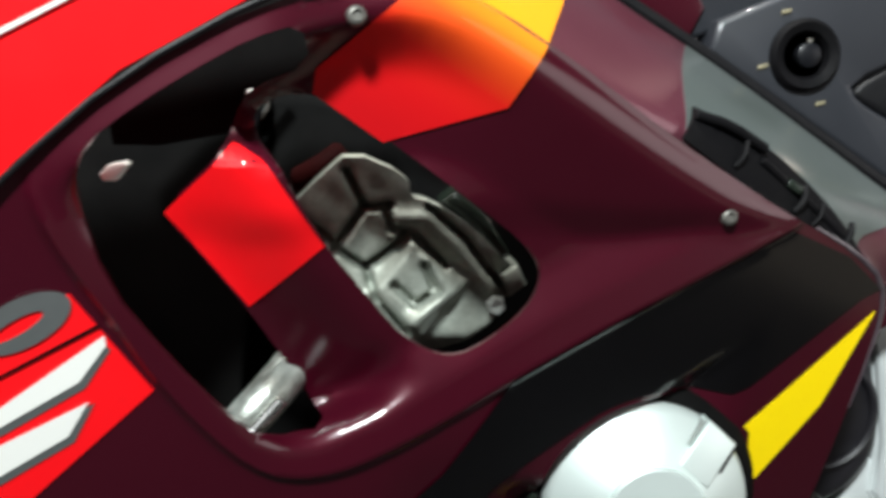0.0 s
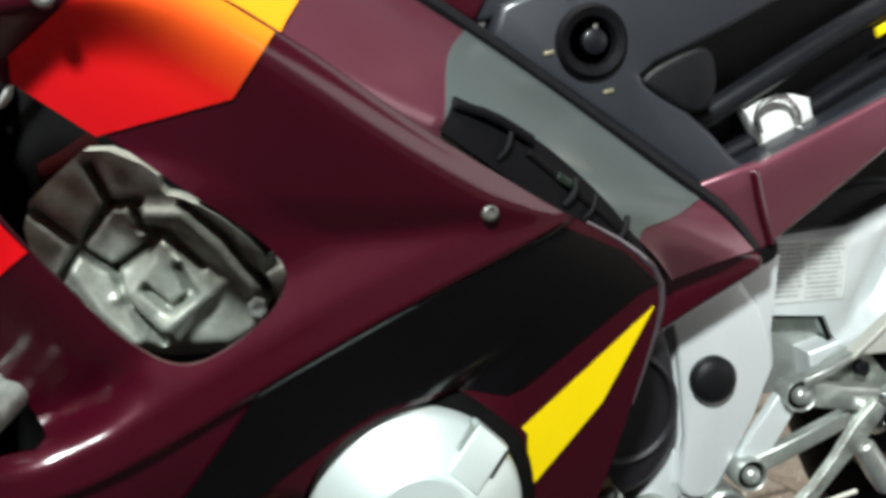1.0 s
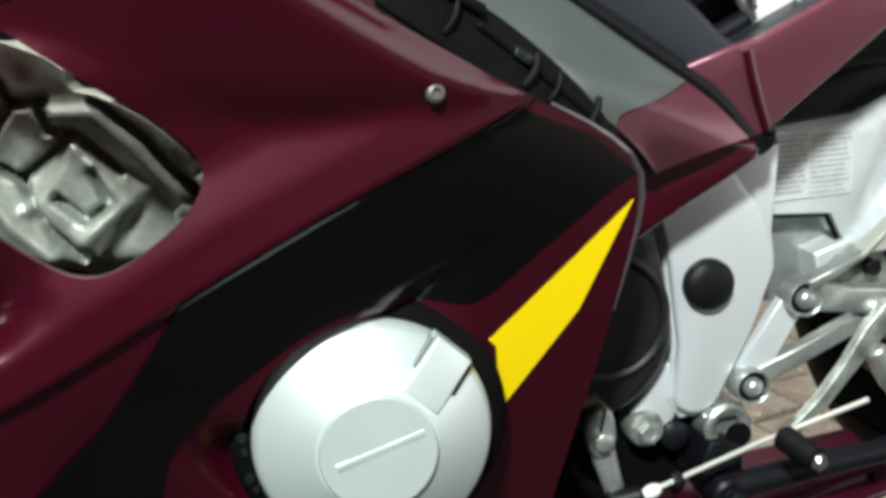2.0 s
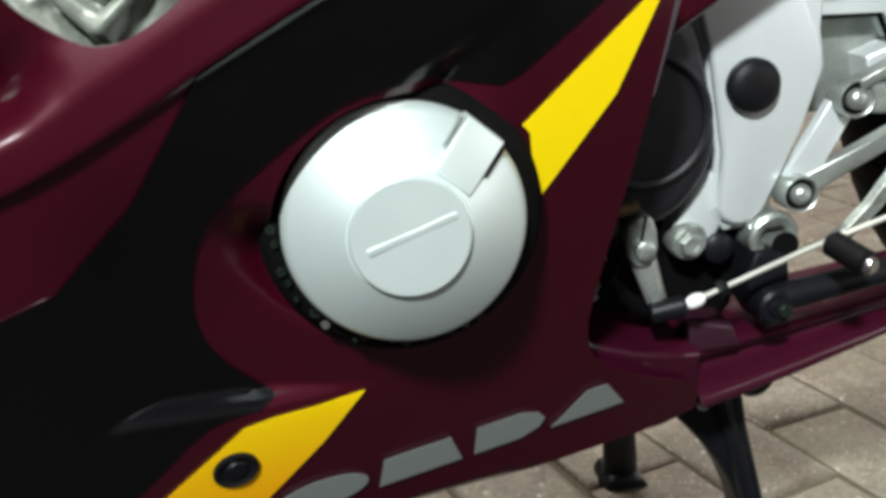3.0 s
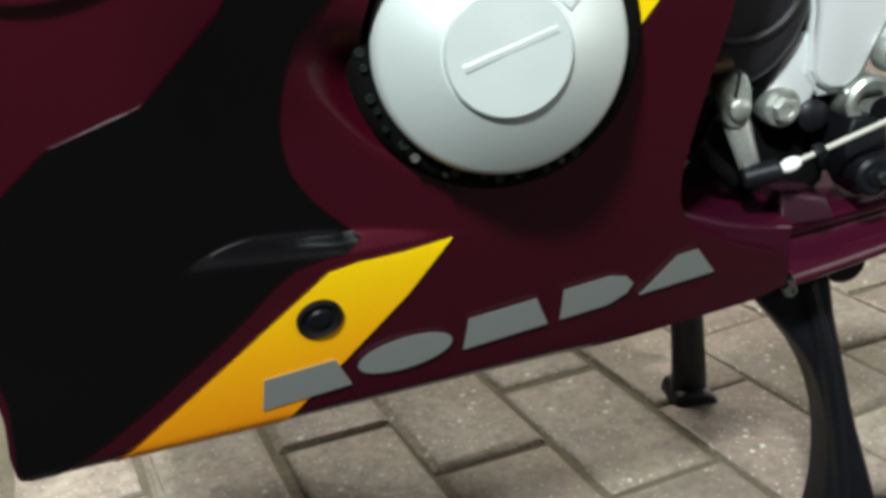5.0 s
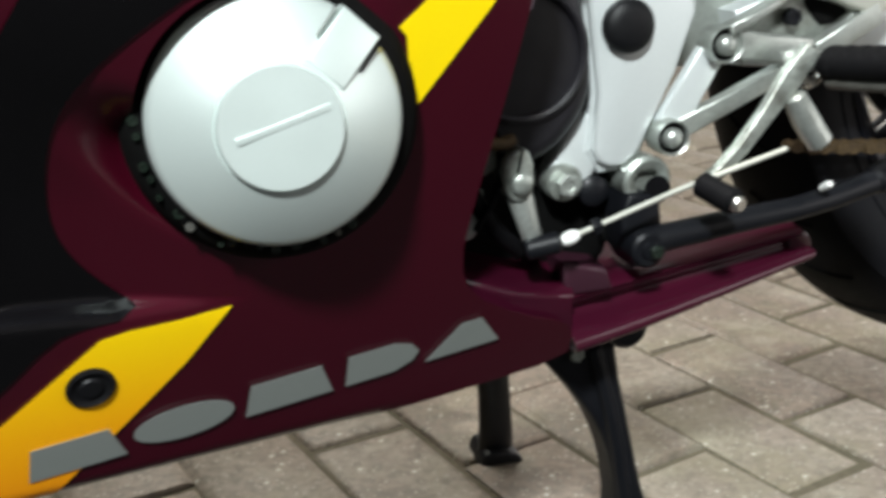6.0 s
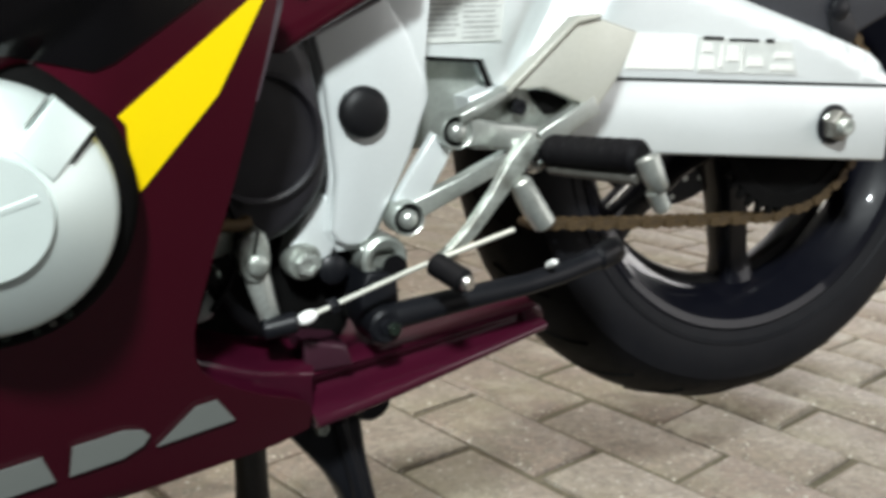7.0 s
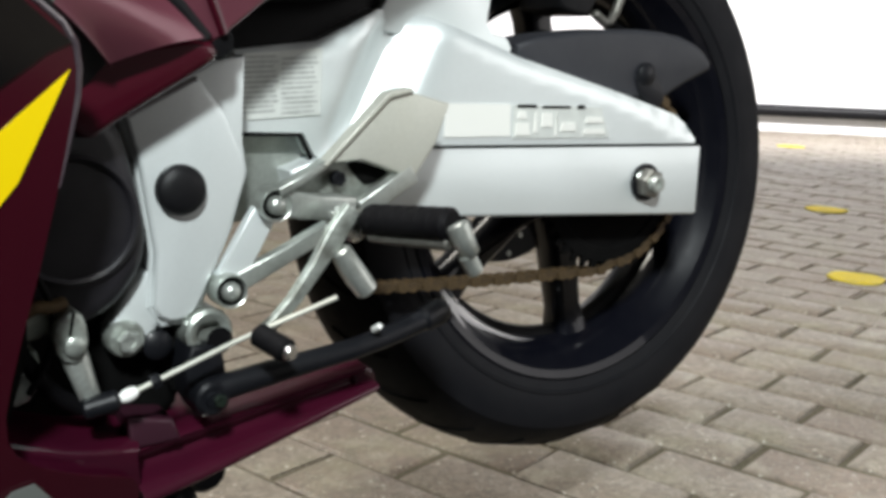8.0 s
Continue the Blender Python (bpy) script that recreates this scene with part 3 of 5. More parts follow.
part("fairing_bolt", turned([(0.0118, -0.004), (0.0118, 0.0026), (0.0102, 0.0034), (0.0088, 0.0022), (0.0060, 0.0020), (0.0052, 0.0032), (0, 0.0036)],
                            (0.1025, float(skin([0.1025], [0.315])[0]), 0.315), (0.24, -1, -0.34), 28), PLASTIC, panel, "black plastic fairing bolt")
for sx, sz in ((0.0325, 0.6920), (0.2225, 0.6025)):
    part("fairing_screw", turned([(0.0043, -0.004), (0.0043, 0.0012), (0.0037, 0.0020), (0.0024, 0.0024), (0.0020, 0.0008), (0, 0.0008)],
                                 (sx, float(skin([sx], [sz])[0] + scoop_sink([sx], [sz])[0]), sz), (0.1, -1, 0.1), 18), DULL_STEEL, panel, "steel socket screw")

upper = part("upper_cowl", sheet([(-0.190, 0.5965), (-0.1145, 0.6125), (-0.0985, 0.6310), (-0.060, 0.6665), (-0.004, 0.7005), (0.035, 0.7130), (0.030, 0.745), (-0.190, 0.745)],
                                 lambda x, z: flank(x, z) - 0.004, 0.008, 0.004), RED, bike, "glossy red upper cowl")
part("cream_line", sheet([(-0.190, 0.6275), (-0.112, 0.6735), (-0.073, 0.6960), (-0.020, 0.728), (-0.019, 0.7265), (-0.072, 0.6945), (-0.111, 0.6718), (-0.190, 0.6255)],
                         lambda x, z: flank(x, z) - 0.0055, 0.006, 0.0008), WHITE_PAINT, upper, "thin cream line")
part("edge_trim", tube([(x, float(flank(x, z)) - 0.0035, z) for x, z in ((-0.19, 0.594), (-0.115, 0.6105), (-0.099, 0.629), (-0.060, 0.6645), (-0.004, 0.6985), (0.03, 0.709))], 0.0016, 8), PLASTIC, upper, "black rubber edge trim")

# the far side's fairing closes the view through the scoop and below
far_bm = sheet(side, lambda x, z: flank(x, z), 0.03, 0.003)
for v in far_bm.verts:
    v.co.y = 2 * MID - v.co.y
bmesh.ops.reverse_faces(far_bm, faces=far_bm.faces[:])
part("far_fairing", far_bm, BURGUNDY, bike, "glossy burgundy side fairing")

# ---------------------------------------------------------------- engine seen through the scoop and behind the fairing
# near-black so the inside behind the fairing reads as shade
engine = part("engine", plate(rounded([(-0.09, 0.30), (0.30, 0.30), (0.33, 0.40), (0.30, 0.52), (0.20, 0.60), (0.05, 0.66), (-0.10, 0.66)], 1), 0.575, 0.34, 0.01), DARK_VOID, bike, "engine block in near-black for the shaded inside")
GROOVES = (((0.031, 0.617), (0.041, 0.598), (0.027, 0.578), (0.015, 0.557)), ((0.041, 0.598), (0.055, 0.599)), ((0.004, 0.594), (0.023, 0.579)), ((0.028, 0.573), (0.042, 0.564), (0.058, 0.576), (0.064, 0.582)),
           ((0.042, 0.564), (0.048, 0.547), (0.066, 0.525)), ((0.053, 0.596), (0.056, 0.586), (0.068, 0.583), (0.077, 0.574), (0.086, 0.566)), ((0.077, 0.598), (0.098, 0.580), (0.109, 0.565), (0.120, 0.553)))
SLOT = [(0.058, 0.555), (0.070, 0.544), (0.081, 0.552), (0.074, 0.567)]
RIDGES = ([(0.059, 0.592), (0.075, 0.592), (0.093, 0.575), (0.111, 0.553)], [(0.023, 0.565), (0.038, 0.542), (0.053, 0.527)], [(0.076, 0.569), (0.088, 0.553), (0.068, 0.535)])


def casting(x, z):
    """The cast relief of the cam cover: blocks parted by grooves, rounded ridges and a raised boss with a slot round its middle."""
    p = np.c_[x, z]
    y = 0.5165 + 0.0004 * np.sin(x * 260 + z * 90) * np.sin(z * 210 - x * 60)
    for line in GROOVES:
        y = y + 0.0110 * np.exp(-(away(line, p, False) / 0.0021) ** 4)
    u, v = 0.8 * (x - 0.071) - 0.6 * (z - 0.553), 0.6 * (x - 0.071) + 0.8 * (z - 0.553)
    y = y - 0.0065 * (1 - step(0.016, 0.024, np.maximum(np.abs(u), np.abs(v))))
    y = y + 0.0090 * np.exp(-(away(SLOT, p, False) / 0.0023) ** 4)
    for line, h in zip(RIDGES, (0.0045, 0.0060, 0.0050)):
        y = y - h * np.exp(-(away(line, p, False) / 0.0048) ** 2)
    return y + 0.030 * step(0.000, 0.024, 0.528 - z + 0.5 * np.maximum(0, x - 0.10)) + 0.015 * step(0.110, 0.128, x)


part("cam_cover", sheet(rounded([(0.033, 0.628), (0.065, 0.615), (0.066, 0.603), (0.078, 0.601), (0.101, 0.588), (0.122, 0.567), (0.128, 0.553), (0.112, 0.530), (0.080, 0.508), (0.040, 0.524), (0.018, 0.549), (0.006, 0.560),
                                        (-0.002, 0.594), (0.017, 0.614)], 1), casting, 0.0017, 0.03), CAST, engine, "dirty cast aluminium cam cover", 80)
part("case_block", plate([(0.084, 0.600), (0.100, 0.588), (0.109, 0.576), (0.116, 0.566), (0.124, 0.572), (0.110, 0.592), (0.092, 0.607)], 0.522, 0.03, 0.004), OILY, engine, "dark oily casing")
part("case_block", plate([(0.118, 0.560), (0.128, 0.566), (0.134, 0.554), (0.124, 0.546)], 0.520, 0.03, 0.004), CAST, engine)
part("case_bolt", hexagon((0.114, 0.512, 0.545), 0.0052, 0.008), RAW, engine)
# white plate stands in for bright background seen through the opening
part("white_bottle", plate(rounded([(-0.050, 0.662), (-0.012, 0.660), (-0.014, 0.644), (-0.029, 0.638), (-0.035, 0.628), (-0.050, 0.626)], 1), 0.560, 0.02, 0.004), LAMP_WHITE, engine, "white plate for the bright background")
# added blocker: hides what lies behind the front opening and keeps it dark
part("air_baffle", plate([(-0.085, 0.655), (-0.082, 0.632), (-0.060, 0.632), (-0.020, 0.640), (-0.019, 0.660), (0.030, 0.664), (0.036, 0.706), (-0.020, 0.706), (-0.060, 0.680)], 0.470, 0.004, 0.001), DARK_VOID, engine, "near-black blocker behind the scoop opening")
part("wiring", tube([(-0.026, 0.552, 0.668), (-0.029, 0.550, 0.650), (-0.036, 0.551, 0.640)], 0.0028, 8), RUBBER, engine, "black wire")
part("wiring", tube([(-0.006, 0.552, 0.664), (-0.018, 0.550, 0.652), (-0.022, 0.551, 0.636)], 0.0032, 8), RUBBER, engine, "black wire")
part("coolant_hose", tube([(-0.038, 0.452, 0.474), (-0.022, 0.438, 0.498), (-0.003, 0.444, 0.518), (0.012, 0.480, 0.530)], 0.0105, 14), GRIMY, engine, "grimy aluminium coolant pipe")
part("hose_clip", tube([(-0.014, 0.430, 0.500), (0.000, 0.433, 0.515)], 0.0035, 10), CHROME, engine)
part("red_hose", tube([(0.006, 0.568, 0.606), (0.018, 0.560, 0.613), (0.030, 0.562, 0.622)], 0.010, 10), material("red_rubber_hose", (0.022, 0.001, 0.001), 0.7, specular=0.1, stain=0.3, stain_size=60, tone=(0.05, 0.003, 0.003)), engine, "red rubber hose")
# a bright glint inside the opening, painted as a small white plate
part("bulb_holder", plate([(-0.0771, 0.6224), (-0.0734, 0.6266), (-0.0673, 0.628), (-0.0654, 0.6266), (-0.0678, 0.6233), (-0.0706, 0.6196), (-0.0757, 0.6196)], 0.4180, 0.012, 0.001), LAMP_WHITE, engine, "small white plate for a bright glint")
# added backing plate: the front opening's shade as a near-black colour
part("radiator", plate([(-0.12, 0.42), (-0.03, 0.40), (-0.02, 0.64), (-0.12, 0.66)], 0.535, 0.04, 0.003), DARK_VOID, engine, "near-black plate filling the shaded scoop")

# ---------------------------------------------------------------- engine side cover
cover = part("engine_cover", turned([(0.0573, -0.020), (0.0578, 0.000), (0.0565, 0.0040), (0.0540, 0.0070), (0.0290, 0.0200), (0.0285, 0.0195), (0.0280, 0.0198), (0.0278, 0.0225), (0.0268, 0.0235), (0, 0.0240)],
                                    (COVER_AT[0], 0.4830, COVER_AT[1]), (-0.02, -1, 0.03), 96), COVER_SILVER, bike, "satin silver round engine cover", 25)
part("maker_bar", plate([(0.1766, 0.4336), (0.2172, 0.4476), (0.2162, 0.4507), (0.1756, 0.4367)], 0.4588, 0.004, 0.0003), COVER_SILVER, cover, "raised lettering bar")
ca = Vector((0.66, 0.75))
cb = Vector((0.75, -0.66))
c0 = Vector(COVER_AT)


def on_cover(r, s):
    q = c0 + ca * r + cb * s
    return (q.x, q.y)


part("cover_lug", plate([on_cover(0.030, -0.0105), on_cover(0.0585, -0.0105), on_cover(0.0585, 0.0105), on_cover(0.030, 0.0105)], 0.4630, 0.012, 0.0012,
                        tilt=lambda x, z: 0.36 * ((Vector((x, z)) - c0).dot(ca) - 0.030)), COVER_SILVER, cover, "raised lug")
for s, slot_mat in ((-0.0125, LETTER_GREY), (0.0125, DARK_VOID)):
    part("lug_slot", plate([on_cover(0.041, s - 0.0002), on_cover(0.0560, s - 0.0005), on_cover(0.0560, s + 0.0005), on_cover(0.041, s + 0.0002)], 0.4665, 0.012, 0,
                           tilt=lambda x, z: 0.46 * ((Vector((x, z)) - c0).dot(ca) - 0.037)), slot_mat, cover, "dark slot")
part("gasket_ring", turned([(0.0580, -0.004), (0.0635, -0.006), (0.069, -0.014), (0.071, -0.03), (0.058, -0.03)], (COVER_AT[0], 0.4830, COVER_AT[1]), (0, -1, 0), 64), DARK_VOID, cover, "black oily cover flange")
crumbs = random.Random(12)
for k in range(15):
    a = radians(178 + k * 9.0 + crumbs.uniform(-3, 3))
    r = 0.0612 + crumbs.uniform(-0.0015, 0.0022)
    part("flange_lump", hexagon((COVER_AT[0] + r * math.cos(a), 0.4900, COVER_AT[1] + r * math.sin(a)), crumbs.uniform(0.0014, 0.0034), crumbs.uniform(0.002, 0.005)), DULL_STEEL if k in (6, 13) else OILY, cover)

cover.matrix_basis = Matrix.Translation((0.12, 0.03, 0.57)) @ Matrix.Scale(0.982, 4) @ Matrix.Translation((-0.12, -0.03, -0.57))

# ---------------------------------------------------------------- belly pan tail
tongue = part("belly_tail", loft([[(0.384, 0.665, 0.300), (0.440, 0.665, 0.309), (0.578, 0.670, 0.324)],
                                  [(0.382, 0.598, 0.296), (0.440, 0.604, 0.304), (0.576, 0.622, 0.319)],
                                  [(0.386, 0.608, 0.282), (0.440, 0.614, 0.288), (0.582, 0.630, 0.309)],
                                  [(0.390, 0.588, 0.270), (0.450, 0.598, 0.277), (0.587, 0.618, 0.303)],
                                  [(0.394, 0.596, 0.258), (0.450, 0.606, 0.266), (0.583, 0.626, 0.296)],
                                  [(0.394, 0.680, 0.258), (0.450, 0.685, 0.266), (0.580, 0.690, 0.297)]], 26, 30, 0.002), BELLY, bike, "burgundy belly pan tail", 45)
part("tail_step", loft([[(0.296, 0.640, 0.336), (0.345, 0.640, 0.318), (0.390, 0.640, 0.312)],
                        [(0.298, 0.578, 0.330), (0.345, 0.582, 0.311), (0.390, 0.594, 0.303)],
                        [(0.302, 0.572, 0.318), (0.345, 0.576, 0.302), (0.388, 0.588, 0.294)],
                        [(0.312, 0.574, 0.300), (0.350, 0.580, 0.284), (0.392, 0.594, 0.268)]], 16, 20, 0.002), BELLY, tongue, "burgundy stepped edge")
part("tail_top", plate([(0.3835, 0.320), (0.414, 0.3145), (0.420, 0.299), (0.386, 0.297)], 0.5945, 0.03, 0.003), TAIL_PEARL, tongue, "paler burgundy top face")
part("tail_end_cap", plate(rounded([(0.576, 0.321), (0.588, 0.312), (0.589, 0.302), (0.582, 0.296), (0.570, 0.296), (0.566, 0.318)], 1), 0.624, 0.045, 0.004), BELLY, tongue)

# ---------------------------------------------------------------- frame cover and tail
def strip(a, b, inset=0.0, lean_a=(0, 0, 0, 0), lean_b=(0, 0, 0, 0)):
    """The painted cover above the fairing, between two shares of its length; the leans move the ends of its four lines."""
    low = [(0.062, 0.420, 0.700), (0.120, 0.437, 0.670), (0.190, 0.464, 0.634), (0.262, 0.489, 0.615), (0.310, 0.508, 0.590), (0.350, 0.535, 0.562), (0.366, 0.552, 0.545)]
    mid = [(0.100, 0.478, 0.732), (0.160, 0.492, 0.704), (0.225, 0.506, 0.668), (0.290, 0.518, 0.631), (0.340, 0.530, 0.601), (0.378, 0.545, 0.574), (0.398, 0.554, 0.558)]
    top = [(0.150, 0.548, 0.737), (0.198, 0.556, 0.709), (0.240, 0.559, 0.687), (0.300, 0.560, 0.650), (0.366, 0.560, 0.606), (0.404, 0.561, 0.584), (0.424, 0.562, 0.563)]
    lip = [(u + 0.008 * f, v + 0.004 * f, w + 0.013 * f) for (u, v, w), f in zip(low, (1, 1, 1, 0.9, 0.6, 0.35, 0.2))]
    out = []
    for line, da, db in zip((low, lip, mid, top), lean_a, lean_b):
        q = np.array(rounded(line, 2, False))
        t = np.linspace(0, 1, len(q))
        n = np.linspace(a + da, b + db, 9)
        out.append([tuple(np.array([np.interp(v, t, q[:, k]) for k in range(3)]) - (0, inset, 0)) for v in n])
    return out


spar = part("frame_cover", loft(strip(0, 1), 14, 60, 0.004), SHEEN_BURGUNDY, bike, "burgundy frame cover with a grey band")
part("grey_band", loft(strip(0.285, 0.775, 0.0012, (0.045, 0.035, -0.02, -0.02)), 14, 30, 0.001), GREY_PAINT, spar, "grey metallic painted band")
part("orange_end", loft(strip(0.0, 0.085, 0.0012, (0, 0, 0, 0), (0.025, 0.015, -0.02, -0.08)), 14, 10, 0.001), RED_FADE, spar, "orange painted end")
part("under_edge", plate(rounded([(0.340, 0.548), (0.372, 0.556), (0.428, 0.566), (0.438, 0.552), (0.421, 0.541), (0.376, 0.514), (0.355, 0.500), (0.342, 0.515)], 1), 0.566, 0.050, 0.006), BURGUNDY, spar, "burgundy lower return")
# added dark backing, keeps the gap under the cover black
part("inner_seal", loft([[(0.060, 0.450, 0.722), (0.130, 0.464, 0.688), (0.200, 0.483, 0.648), (0.262, 0.498, 0.617), (0.310, 0.517, 0.592), (0.350, 0.544, 0.564), (0.366, 0.560, 0.547)],
                         [(0.040, 0.485, 0.690), (0.110, 0.495, 0.655), (0.180, 0.510, 0.615), (0.240, 0.525, 0.580), (0.285, 0.540, 0.550), (0.318, 0.560, 0.525), (0.335, 0.575, 0.510)]], 4, 30, 0.003), PLASTIC, spar, "dark backing that closes the gap")
part("lip_seal", tube([(x, float(flank(x, z)) + 0.0005, z) for x, z in ((0.280, 0.5945), (0.306, 0.5815), (0.3300, 0.5635), (0.3345, 0.5400), (0.3290, 0.5080), (0.3245, 0.4850))], [0.0010, 0.0018, 0.0022, 0.0020, 0.0014, 0.0008], 8), EDGE_STRIP, spar, "clear grey plastic edge strip")
part("air_duct", loft([[(0.198, 0.459, 0.641), (0.236, 0.469, 0.617), (0.273, 0.479, 0.590), (0.306, 0.488, 0.578), (0.334, 0.503, 0.553)],
                                [(0.204, 0.464, 0.650), (0.240, 0.472, 0.632), (0.277, 0.482, 0.606), (0.307, 0.491, 0.586), (0.336, 0.506, 0.557)],
                                [(0.208, 0.474, 0.657), (0.245, 0.481, 0.642), (0.281, 0.489, 0.617), (0.309, 0.497, 0.592), (0.338, 0.513, 0.560)]], 8, 24, 0.004), RUBBER, spar, "black rubber duct edge")
part("duct_rib", tube([(0.206, 0.466, 0.653), (0.226, 0.470, 0.648), (0.248, 0.476, 0.636)], 0.0030, 10), RUBBER, spar, "black rubber rib")
part("duct_rib", tube([(0.246, 0.474, 0.630), (0.268, 0.480, 0.614), (0.290, 0.486, 0.598), (0.312, 0.494, 0.580)], 0.0022, 10), RUBBER, spar, "black rubber rib")
for u, v, w, r in ((0.232, 0.467, 0.631, 0.0013), (0.271, 0.478, 0.607, 0.0022), (0.283, 0.481, 0.599, 0.0012), (0.304, 0.488, 0.586, 0.0018)):
    part("duct_web", tube([(u - 0.003, v, w - 0.004), (u + 0.002, v - 0.001, w + 0.002), (u + 0.004, v + 0.003, w + 0.009)], r, 6), RUBBER, spar)
part("duct_clip", plate([(0.262, 0.6165), (0.270, 0.6115), (0.272, 0.6155), (0.264, 0.6205)], 0.4760, 0.004, 0.0008), OILY, spar, "small dark clip")
# the gap's shade, put in as a black strip
part("gap_shadow_strip", tube([(0.150, 0.570, 0.742), (0.240, 0.574, 0.692), (0.300, 0.575, 0.655), (0.372, 0.575, 0.609), (0.408, 0.574, 0.586), (0.428, 0.572, 0.562)], 0.0055, 8), PLASTIC, spar, "black strip for the gap's shade")

tail = part("tail_cover", plate(rounded([(0.236, 0.6985), (0.300, 0.658), (0.372, 0.6145), (0.404, 0.592), (0.434, 0.560), (0.443, 0.566), (0.520, 0.628), (0.70, 0.735), (0.70, 0.775), (0.520, 0.664), (0.4305, 0.618),
                                         (0.420, 0.612), (0.386, 0.645), (0.352, 0.662), (0.345, 0.672), (0.389, 0.6925), (0.520, 0.765), (0.46, 0.80), (0.32, 0.735)], 1), 0.575, 0.03, 0.004), SLATE, bike, "slate grey seat side cover")
part("burgundy_end", plate(rounded([(0.388, 0.6035), (0.4045, 0.5915), (0.434, 0.5605), (0.443, 0.5665), (0.520, 0.6285), (0.70, 0.735), (0.70, 0.775), (0.520, 0.6635), (0.4305, 0.6175), (0.4160, 0.6140)], 0), 0.5715, 0.01, 0.003), SHEEN_BURGUNDY, tail, "burgundy painted tail end")
# the crease's shade, painted with the darker burgundy
part("panel_crease", tube([(0.424, 0.570, 0.612), (0.430, 0.569, 0.590), (0.440, 0.571, 0.566)], 0.003, 8), BURGUNDY, tail, "crease shade in darker burgundy")
lock = part("seat_lock", turned([(0.0225, -0.006), (0.0225, 0.004), (0.020, 0.007), (0.015, 0.005), (0.013, 0.001), (0, 0.001)], (0.3125, 0.576, 0.6885), (0, -1, 0), 40), RUBBER, tail, "black round seat lock")
part("key_barrel", turned([(0.0075, 0), (0.0075, 0.006), (0.006, 0.007), (0, 0.007)], (0.3125, 0.573, 0.6885), (0, -1, 0), 24), BLACK_METAL, lock)
part("key_slot", plate([(0.3112, 0.6845), (0.3138, 0.6845), (0.3138, 0.6985), (0.3112, 0.6985)], 0.5670, 0.002, 0.0004), DULL_STEEL, lock)
# glints on the cover, painted as small pale plates
for x, z in ((0.2865, 0.680), (0.3255, 0.6585), (0.299, 0.7135)):
    part("rivet_mark", plate([(x - 0.003, z - 0.001), (x + 0.003, z + 0.0005), (x + 0.003, z + 0.003), (x - 0.003, z + 0.0015)], 0.5735, 0.002, 0.0004), PAINTED_GLINT, tail, "small painted glint")
# flat black plate: the hollow's shade painted on, no recess is cut
part("hand_hollow", plate(rounded([(0.344, 0.668), (0.352, 0.660), (0.386, 0.644), (0.398, 0.660), (0.392, 0.690), (0.372, 0.684)], 2), 0.5735, 0.006, 0.003), PLASTIC, tail, "black plate for the shaded hollow behind the lock")
part("tank_skirt", plate(rounded([(0.150, 0.745), (0.203, 0.7185), (0.2435, 0.6965), (0.253, 0.6985), (0.330, 0.742), (0.40, 0.80), (0.15, 0.82)], 0), 0.590, 0.03, 0.004), SLATE, tail, "slate grey tank skirt")
part("tank_patch", plate([(0.150, 0.745), (0.203, 0.7185), (0.2435, 0.698), (0.252, 0.716), (0.236, 0.745)], 0.5865, 0.01, 0.002), BURGUNDY, tail, "burgundy painted corner")
part("seat_base", plate(rounded([(0.30, 0.60), (0.46, 0.585), (0.62, 0.60), (0.66, 0.66), (1.05, 0.80), (1.20, 0.86), (1.05, 0.88), (0.60, 0.80), (0.42, 0.74), (0.36, 0.69)], 1), 0.640, 0.190, 0.02), PLASTIC, tail, "black plastic under-tray of the seat")
part("sub_frame_tube", tube([(0.395, 0.618, 0.634), (0.440, 0.618, 0.662), (0.515, 0.620, 0.709), (0.60, 0.622, 0.755)], 0.009, 12), BLACK_METAL, tail, "black sub-frame tube")
part("sub_frame_tube", tube([(0.400, 0.625, 0.600), (0.470, 0.625, 0.636), (0.56, 0.625, 0.690), (0.66, 0.63, 0.735)], 0.008, 12), BLACK_METAL, tail, "black sub-frame tube")
part("yellow_tip", plate([(0.529, 0.7055), (0.560, 0.722), (0.560, 0.716), (0.531, 0.6995)], 0.612, 0.004, 0.001), YELLOW, tail, "yellow painted tip")
part("plate_hanger", plate(rounded([(0.812, 0.660), (0.815, 0.606), (0.834, 0.598), (0.864, 0.597), (0.868, 0.660)], 1), 0.700, 0.06, 0.004), PLASTIC, tail, "black plastic plate hanger")
part("hanger_rod", tube([(0.862, 0.700, 0.600), (0.879, 0.700, 0.590), (0.892, 0.700, 0.607), (0.900, 0.702, 0.640)], 0.0045, 10), DULL_STEEL, tail, "bent steel rod")
latch = part("latch_plate", plate(rounded([(0.437, 0.648), (0.452, 0.656), (0.472, 0.660), (0.484, 0.658), (0.489, 0.644), (0.470, 0.632), (0.452, 0.624)], 0), 0.612, 0.012, 0.003), LAMP_WHITE, tail, "white plastic block")
part("wire_loop", tube([(0.446, 0.606, 0.634), (0.440, 0.605, 0.648), (0.450, 0.604, 0.658), (0.464, 0.604, 0.658), (0.474, 0.605, 0.644), (0.470, 0.606, 0.632), (0.455, 0.607, 0.624)], 0.0022, 8), CHROME, latch, "bright wire loop")
part("bracket_foot", plate([(0.432, 0.614), (0.462, 0.626), (0.464, 0.620), (0.436, 0.609)], 0.615, 0.02, 0.002), LAMP_WHITE, latch)
part("rubber_knob", turned([(0, 0.012), (0.009, 0.011), (0.0115, 0.006), (0.0115, -0.02), (0, -0.02)], (0.4385, 0.585, 0.5610), (0, -1, 0), 20), RUBBER, bike, "black rubber plug")

